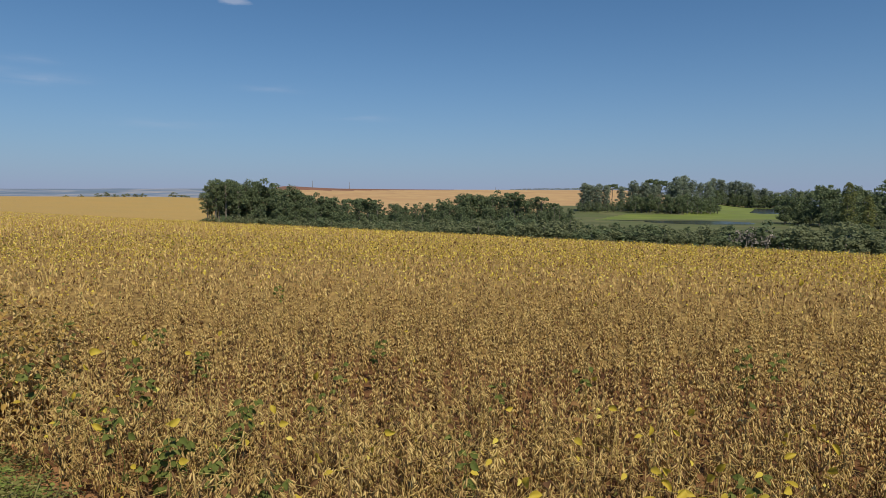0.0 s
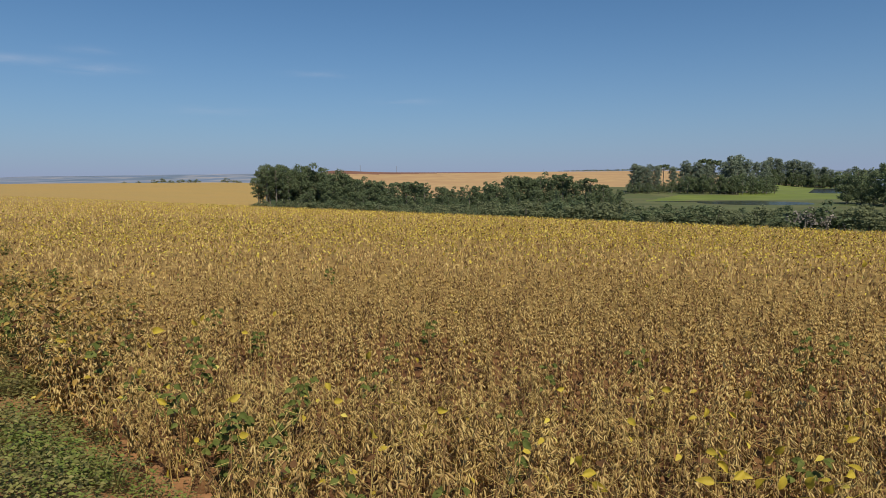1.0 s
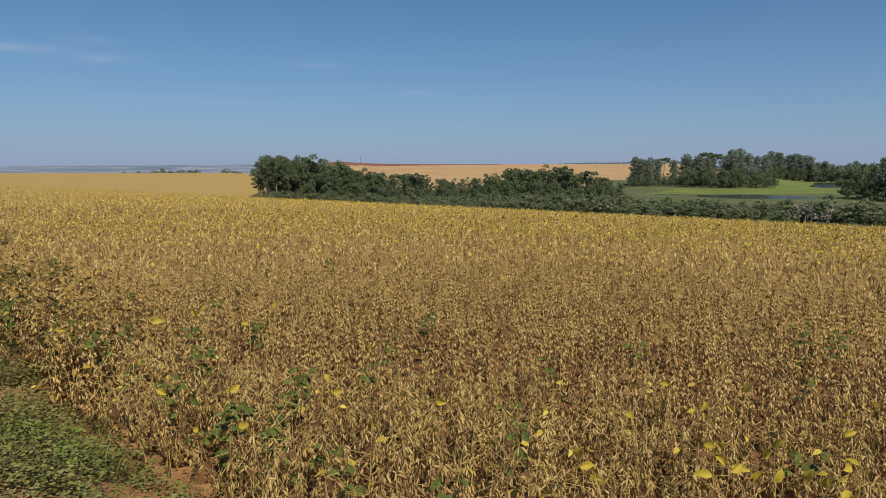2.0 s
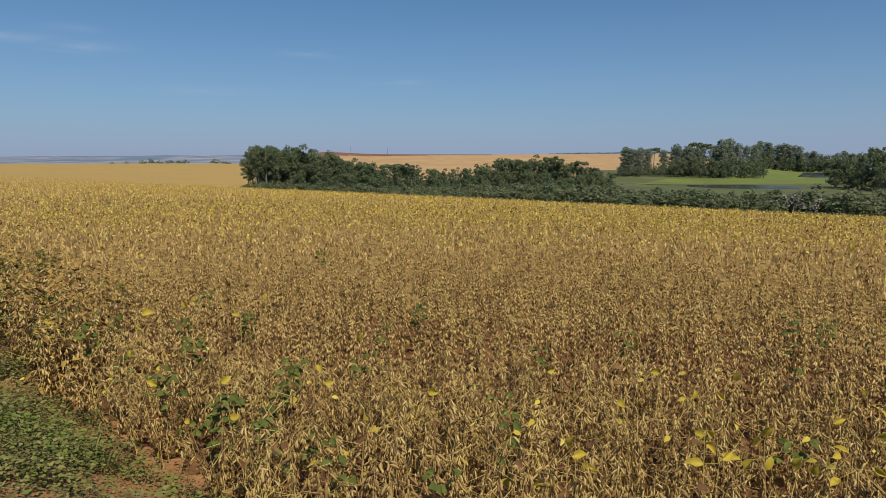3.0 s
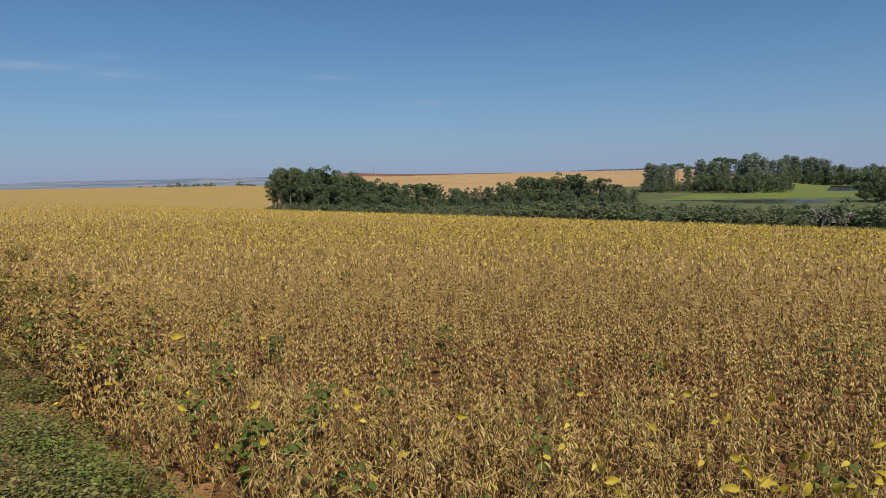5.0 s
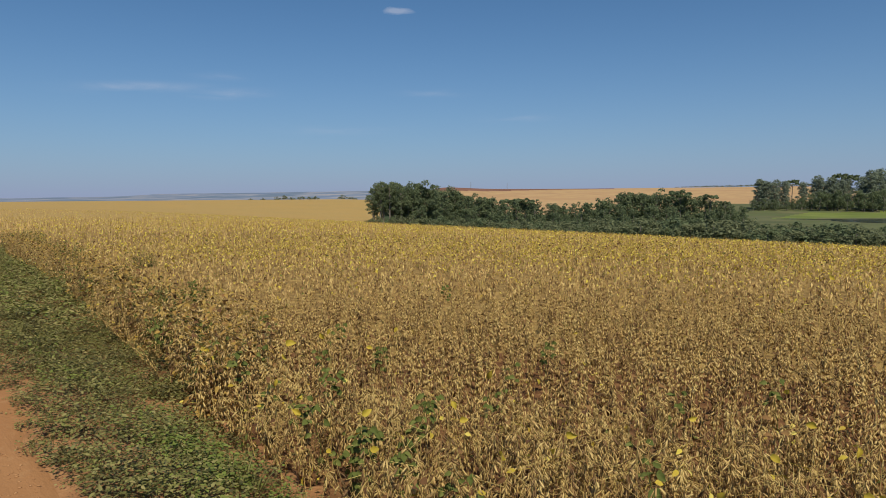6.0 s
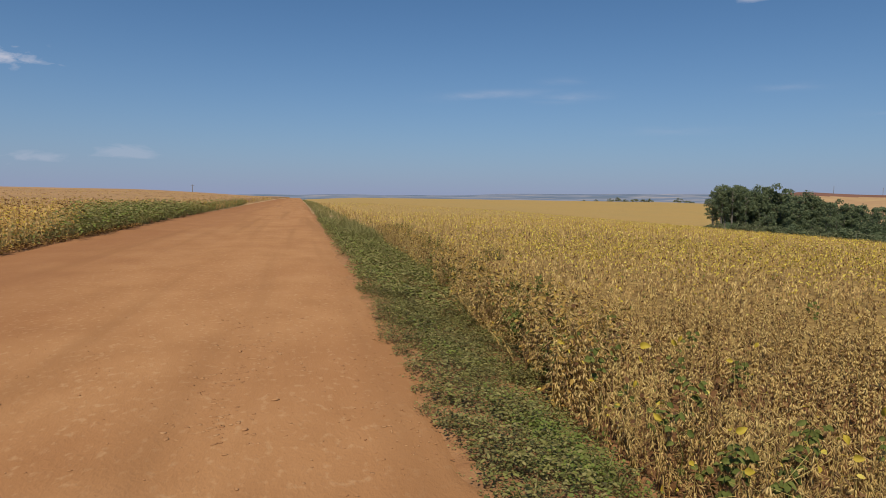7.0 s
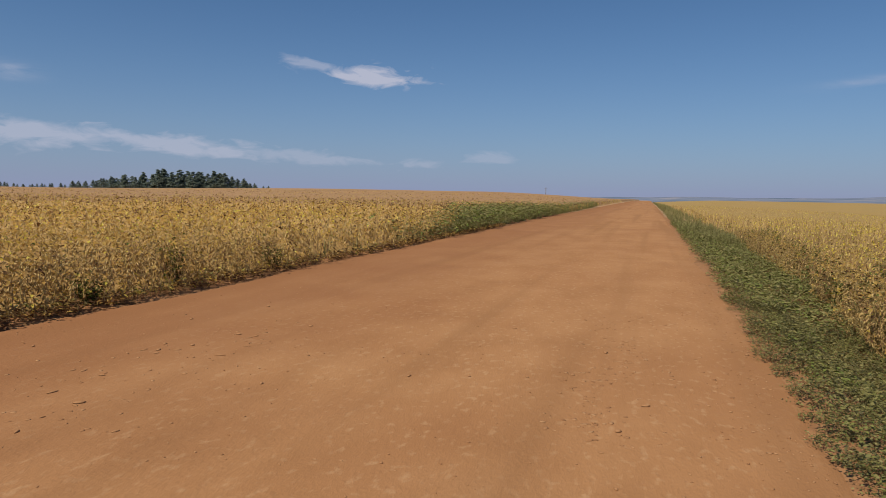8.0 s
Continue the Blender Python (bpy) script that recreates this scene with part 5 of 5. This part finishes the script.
def tree_kind(name, label, category, group, style, rng, height, foliage, clumps, clump):
    """A tree: trunk with limbs, and a crown."""
    base = new(name, None)
    tagged(base, label, category, group)
    sh = Shape()
    H = height
    lobes = []
    if style == "broad":
        add_tube(sh, [(0, 0, -0.5), (0.1, 0, H * 0.25), (0.2, 0.1, H * 0.55), (0.1, 0.2, H * 0.85)], [H * 0.022, H * 0.017, H * 0.011, H * 0.004], 6)
        skew = rng.normal(0, 0.05, 2) * H
        for k in range(26):
            a, zz = k * 2.4 + rng.uniform(-0.5, 0.5), H * rng.uniform(0.16, 0.93)
            rr = H * (0.04 + 0.26 * rng.random() ** 0.6) * math.sqrt(max(0.05, 1.0 - ((zz / H - 0.45) / 0.52) ** 2))
            lobes.append((rr * math.cos(a) + skew[0] * zz / H, rr * math.sin(a) + skew[1] * zz / H, zz, H * rng.uniform(0.05, 0.115)))
            if k % 2:
                add_tube(sh, [(0.1, 0.05, zz - H * 0.12), (rr * 0.8 * math.cos(a), rr * 0.8 * math.sin(a), zz)], [H * 0.008, H * 0.003], 4)
        for k in range(4):
            lobes.append((rng.normal(0, 0.05) * H, rng.normal(0, 0.05) * H, H * (0.26 + 0.15 * k), H * 0.16))
    elif style == "euc":
        add_tube(sh, [(0, 0, -0.5), (0.2, 0, H * 0.4), (0.0, 0.2, H * 0.9)], [H * 0.016, H * 0.011, H * 0.003], 6)
        for k in range(30):
            a, f = k * 2.4, 0.05 + 0.90 * k / 29
            rr = H * rng.uniform(0.03, 0.21) * (1.1 - 0.75 * f ** 2)
            lobes.append((rr * math.cos(a), rr * math.sin(a), H * f, H * rng.uniform(0.05, 0.10) * (1.15 - 0.3 * f)))
            if k % 2:
                add_tube(sh, [(0.1, 0, H * (f - 0.06)), (rr * 0.8 * math.cos(a), rr * 0.8 * math.sin(a), H * f)], [H * 0.005, H * 0.002], 4)
    elif style == "tall":
        lean_ = rng.normal(0, 0.04, 2) * H
        add_tube(sh, [(0, 0, -0.5), (lean_[0] * 0.3, lean_[1] * 0.3, H * 0.4), (lean_[0], lean_[1], H * 0.9)], [H * 0.022, H * 0.016, H * 0.004], 6)
        for k in range(22):
            a, f = k * 2.4 + rng.uniform(-0.4, 0.4), 0.30 + 0.66 * ((k + 0.5) / 22) ** 0.8
            rr = H * rng.uniform(0.04, 0.24) * math.sqrt(max(0.08, 1.0 - ((f - 0.68) / 0.40) ** 2))
            lobes.append((rr * math.cos(a) + lean_[0] * f, rr * math.sin(a) + lean_[1] * f, H * f, H * rng.uniform(0.045, 0.095)))
            add_tube(sh, [(lean_[0] * f * 0.7, lean_[1] * f * 0.7, H * (f - 0.10)), (rr * 0.8 * math.cos(a), rr * 0.8 * math.sin(a), H * f)], [H * 0.007, H * 0.003], 4)
    elif style == "umbrella":
        add_tube(sh, [(0, 0, -0.5), (0.1, 0, H * 0.5), (0.0, 0.1, H * 0.88)], [H * 0.018, H * 0.013, H * 0.008], 6)
        for k in range(9):
            a, rr = k * 0.7, H * rng.uniform(0.12, 0.24)
            lobes.append((rr * math.cos(a), rr * math.sin(a), H * rng.uniform(0.84, 0.95), H * rng.uniform(0.05, 0.075)))
            add_tube(sh, [(0, 0, H * 0.74), (rr * 0.9 * math.cos(a), rr * 0.9 * math.sin(a), H * 0.87)], [H * 0.006, H * 0.003], 4)
    elif style == "pine":
        add_tube(sh, [(0, 0, -0.5), (0, 0, H * 0.5), (0, 0, H * 0.97)], [H * 0.016, H * 0.011, H * 0.002], 6)
        for k in range(20):
            a, f = k * 2.4, 0.08 + 0.90 * k / 19
            rr = H * 0.17 * (1.10 - f ** 1.5) * rng.uniform(0.3, 1.5)
            lobes.append((rr * math.cos(a), rr * math.sin(a), H * f, H * (0.028 + 0.13 * (1.0 - f)) * rng.uniform(0.8, 1.2)))
    else:
        add_tube(sh, [(0, 0, -0.2), (0.1, 0, H * 0.6)], [H * 0.03, H * 0.012], 5)
        for k in range(13):
            a = k * 2.4 + rng.uniform(-0.5, 0.5)
            rr = H * rng.uniform(0.05, 0.62)
            lobes.append((rr * math.cos(a), rr * math.sin(a), H * (0.25 + rng.uniform(0.0, 0.6) * (1 - rr / H)), H * rng.uniform(0.10, 0.24)))
    v, f, _ = sh.arrays()
    trunk = new("trunk", mesh_from("trunk", v, f, [M_BARK], None, True))
    trunk.parent = base
    v, f = blob_crown(rng, lobes, clumps, clump, flat=0.7 if style == "umbrella" else 0.9)
    crown = new("crown", mesh_from("crown", v, f, [foliage]))
    crown.parent = base
    base["tall"] = H
    return base


placed = set()


def plant(kinds, az, r, height, rng, sink=0.0):
    """Stand one of the kinds at a bearing and distance, sized to a height."""
    fresh = [k for k in kinds if k.name not in placed]
    src = fresh[0] if fresh else kinds[int(rng.integers(len(kinds)))]
    x, y = -r * math.sin(radians(az)), r * math.cos(radians(az))
    k = height / src["tall"]
    wide = k * rng.uniform(0.9, 1.15) * (1.7 if src.name.startswith('pine') else 1.35 if src.name.startswith('shrub') else 1.25 if src.name.startswith('euc') else 1.0)
    m = pose(x, y, ground_at(x, y) - sink, 0, 0, rng.uniform(0, 360)) @ Matrix.Diagonal((wide, wide, k, 1))
    if src.name not in placed:
        placed.add(src.name)
        src.matrix_basis = m
        return src
    ob = src.copy()
    scene.collection.objects.link(ob)
    ob.matrix_basis = m
    for child in src.children:
        c = child.copy()
        scene.collection.objects.link(c)
        c.parent = ob
    return ob


def forest_line(kinds, spans, depth, rng, step, lo=0.8):
    """Trees along a stretch of bearings: (bearing, distance, height) corners, joined by straight lines."""
    for (a0, r0, h0), (a1, r1, h1) in zip(spans, spans[1:]):
        n = max(1, int(abs(a1 - a0) / step))
        for k in range(n):
            f = (k + rng.uniform(0.1, 0.9)) / n
            for row in range(depth):
                plant(kinds, a0 + (a1 - a0) * f + rng.normal(0, step * 0.3), r0 + (r1 - r0) * f + row * 14 + rng.uniform(-4, 4), (h0 + (h1 - h0) * f) * (rng.uniform(lo, 1.12) if row == 0 else rng.uniform(lo - 0.05, 1.0)), rng)


tr_rng = np.random.default_rng(21)
broad = [tree_kind("forest_tree", "dense dark green native tree in the valley wood", "tree", "valley wood", "broad", tr_rng, 14, M_TREE, 1250, 0.56) for _ in range(6)]
broad_near = [tree_kind("forest_tree", "tall dark green native tree with pale trunk at the field", "tree", "valley wood", "broad", tr_rng, 14, M_TREE, 3300, 0.40) for _ in range(6)]
shrub = [tree_kind("shrub", "rounded green shrub on the valley floor", "shrub", "valley shrubs", "shrub", tr_rng, 5, [M_TREE, M_SHRUB, M_SHRUB, M_SHRUB][k % 4], 560, 0.34) for k in range(8)]
euc = [tree_kind("eucalyptus_tree", "tall grey-green eucalyptus beside the pond", "tree", "trees behind the pond", "euc", tr_rng, 26, M_EUC, 2300, 0.66) for _ in range(5)]
umbrella = [tree_kind("umbrella_tree", "flat-topped dark tree above the wood", "tree", "valley wood", "umbrella", tr_rng, 16, M_TREE, 700, 0.8) for _ in range(2)]
pine = [tree_kind("pine_tree", "dark conifer in a far plantation", "tree", "far pines", "pine", tr_rng, 16, M_PINE, 1100, 0.74) for _ in range(4)]

# the wood from its tall end beside the field, down along the stream
slender = [tree_kind("forest_tree", "tall feathery grey-green tree with pale trunk at the field", "tree", "valley wood", "tall", tr_rng, 18, M_TREE, 2900, 0.37) for _ in range(5)]
forest_line(slender, [(19.1, 220, 10.2), (18.3, 220, 14.7), (17.4, 222, 13.8), (16.4, 222, 12.0)], 2, tr_rng, 0.34, 0.85)
forest_line(broad_near, [(17.4, 226, 13.4), (15.0, 226, 14.4), (12.0, 238, 13.8), (9.5, 255, 12.2)], 2, tr_rng, 0.55, 0.88)
forest_line(broad, [(10.5, 250, 11.6), (6.0, 275, 11.9), (2.3, 300, 10.4), (-1.0, 310, 13.8), (-3.5, 315, 16.4), (-6.0, 320, 16.0), (-8.0, 330, 12.6), (-10.5, 345, 9.0)], 2, tr_rng, 0.55, 0.88)
forest_line(shrub, [(19.9, 214, 1.2), (19.3, 213, 2.4)], 1, tr_rng, 0.2)
forest_line(shrub, [(19.4, 216, 2.0), (18.6, 214, 3.5), (12.0, 216, 5.0), (4.0, 232, 5.5), (-8.0, 262, 6.0)], 1, tr_rng, 0.6)
forest_line(shrub, [(8.0, 205, 4.5), (-2.0, 195, 6.0), (-9.0, 186, 8.2), (-12.0, 182, 7.6), (-15.0, 180, 7.0), (-23.0, 176, 7.0), (-26.0, 172, 8.0), (-32.0, 170, 8.2), (-42.0, 170, 8.8)], 2, tr_rng, 0.80, 0.55)
forest_line(shrub, [(-6.0, 255, 6.5), (-11.0, 255, 5.2), (-14.0, 250, 4.0), (-26.0, 245, 4.2), (-29.0, 250, 6.0), (-42.0, 250, 7.0)], 1, tr_rng, 0.95, 0.4)
forest_line(shrub, [(-11.0, 300, 3.4), (-26.0, 300, 2.3), (-30.0, 310, 6.0), (-40.0, 310, 8.0)], 1, tr_rng, 0.9)
forest_line(broad_near, [(16.0, 216, 7.0), (10.0, 232, 7.5)], 1, tr_rng, 0.9)
forest_line(broad, [(10.0, 240, 7.5), (2.0, 270, 7.5), (-4.0, 290, 9.5), (-9.0, 300, 8.0), (-11.0, 320, 5.0)], 1, tr_rng, 0.9)
for a, r, h in ((6.3, 270, 12.6), (7.8, 268, 12.0), (-6.0, 318, 16.5), (-8.2, 325, 14.5), (-9.3, 330, 11.5)):
    plant(umbrella, a, r, h, tr_rng)
forest_line(broad, [(-9.0, 215, 6.0), (-13.0, 205, 5.0), (-26.0, 200, 5.0), (-28.0, 210, 7.5), (-40.0, 205, 8.0)], 1, tr_rng, 1.2, 0.6)
# behind the pond
forest_line(euc, [(-11.3, 600, 25.0), (-13.6, 610, 24.5)], 2, tr_rng, 0.42, 0.85)
forest_line(euc, [(-14.7, 620, 22.5), (-16.5, 620, 25.5), (-18.0, 630, 24.5)], 2, tr_rng, 0.42, 0.85)
forest_line(euc, [(-18.2, 620, 27.5), (-19.2, 620, 35.0), (-20.3, 640, 28.0), (-21.4, 650, 31.0)], 2, tr_rng, 0.42, 0.85)
forest_line(euc, [(-21.5, 1040, 35.0), (-23.6, 1040, 36.0), (-24.6, 1040, 26.0), (-28.5, 1040, 21.0)], 2, tr_rng, 0.32, 0.85)
forest_line(broad, [(-21.5, 1030, 20.0), (-28.5, 1030, 17.0)], 1, tr_rng, 0.3)
forest_line(broad, [(-11.0, 585, 9.0), (-14.3, 590, 9.0), (-15.0, 590, 14.0), (-20.0, 595, 17.0), (-22.0, 640, 16.0)], 2, tr_rng, 0.42)
for a, r, h in ((-16.9, 640, 27.5), (-17.6, 642, 26.5), (-13.9, 640, 22.5)):
    plant(umbrella, a, r, h, tr_rng)
# the big dark wood on the far right
forest_line(broad, [(-26.5, 440, 16.5), (-28.0, 430, 21.0), (-31.0, 400, 21.5), (-36.0, 380, 24.0), (-42.0, 370, 24.0)], 2, tr_rng, 0.75, 0.9)
forest_line(broad, [(-26.6, 425, 10.0), (-30.0, 390, 12.0), (-40.0, 350, 13.0)], 2, tr_rng, 0.5)
forest_line(shrub, [(-26.8, 415, 6.0), (-34.0, 370, 6.5), (-42.0, 350, 6.5)], 1, tr_rng, 0.8)
forest_line(broad, [(-29.3, 355, 15.0), (-30.8, 350, 17.5), (-31.6, 345, 11.0)], 1, tr_rng, 0.7)
bare = [tree_kind("bare_shrub", "pale leafless shrub among green ones in the valley", "shrub", "valley shrubs", "shrub", tr_rng, 5, M_PALE, 160, 0.3)]
for a, r, h in ((-24.1, 168, 7.0), (-25.5, 168, 6.2)):
    plant(bare, a, r, h, tr_rng)
willow = [tree_kind("willow_tree", "broad light olive-green tree before the dark wood", "tree", "", "euc", tr_rng, 22, M_WILLOW, 2200, 0.6)]
plant(willow, -30.7, 330, 21.5, tr_rng)
plant(willow, -32.0, 335, 16.0, tr_rng)
# a dark line of trees on the hill's rim
forest_line(shrub, [(-5.5, 1120, 2.0), (-8.5, 1120, 3.6), (-17.0, 1120, 4.2)], 1, tr_rng, 0.15)
# far pines on the other side of the road, and lone bushes on the far field's rim
forest_line(pine, [(97.9, 630, 6.0), (93.6, 620, 13.0), (91.2, 620, 17.5), (87.9, 620, 15.0), (85.3, 620, 9.0), (83.3, 630, 2.5)], 2, tr_rng, 0.36, 0.75)
forest_line(pine, [(105.0, 640, 4.5), (100.0, 645, 4.2), (97.5, 640, 5.0)], 1, tr_rng, 0.24, 0.6)
for a, h in ((26.9, 4.0), (26.3, 5.5), (25.7, 4.0), (25.0, 5.0), (24.3, 4.2), (23.8, 4.5), (21.6, 5.5), (21.0, 4.5), (20.6, 3.2), (29.0, 2.5), (28.0, 3.0)):
    plant(shrub, a, 640, h, tr_rng, 0.3)


# ---- far utility poles ----


def utility_pole(az, r, height, arm):
    x, y = -r * math.sin(radians(az)), r * math.cos(radians(az))
    base = new("utility_pole", None)
    tagged(base, "distant weathered utility pole standing in the field", "pole", "far poles")
    base.matrix_basis = pose(x, y, ground_at(x, y), 0, 0, az)
    sh = Shape()
    add_tube(sh, [(0, 0, -0.5), (0, 0, height)], [0.3, 0.22], 8)
    v, f, _ = sh.arrays()
    post = new("post", mesh_from("post", v, f, [M_POLE], None, True))
    post.parent = base
    if arm:
        sh = Shape()
        add_tube(sh, [(-1.3, 0, height - 0.6), (1.3, 0, height - 0.6)], [0.13, 0.13], 4)
        v, f, _ = sh.arrays()
        bar = new("crossarm", mesh_from("crossarm", v, f, [M_POLE]))
        bar.parent = base


for az, r, h, arm in ((10.86, 1000, 11.0, False), (7.83, 1050, 10.0, False), (-4.37, 1140, 4.0, False), (60.85, 600, 8.5, True)):
    utility_pole(az, r, h, arm)
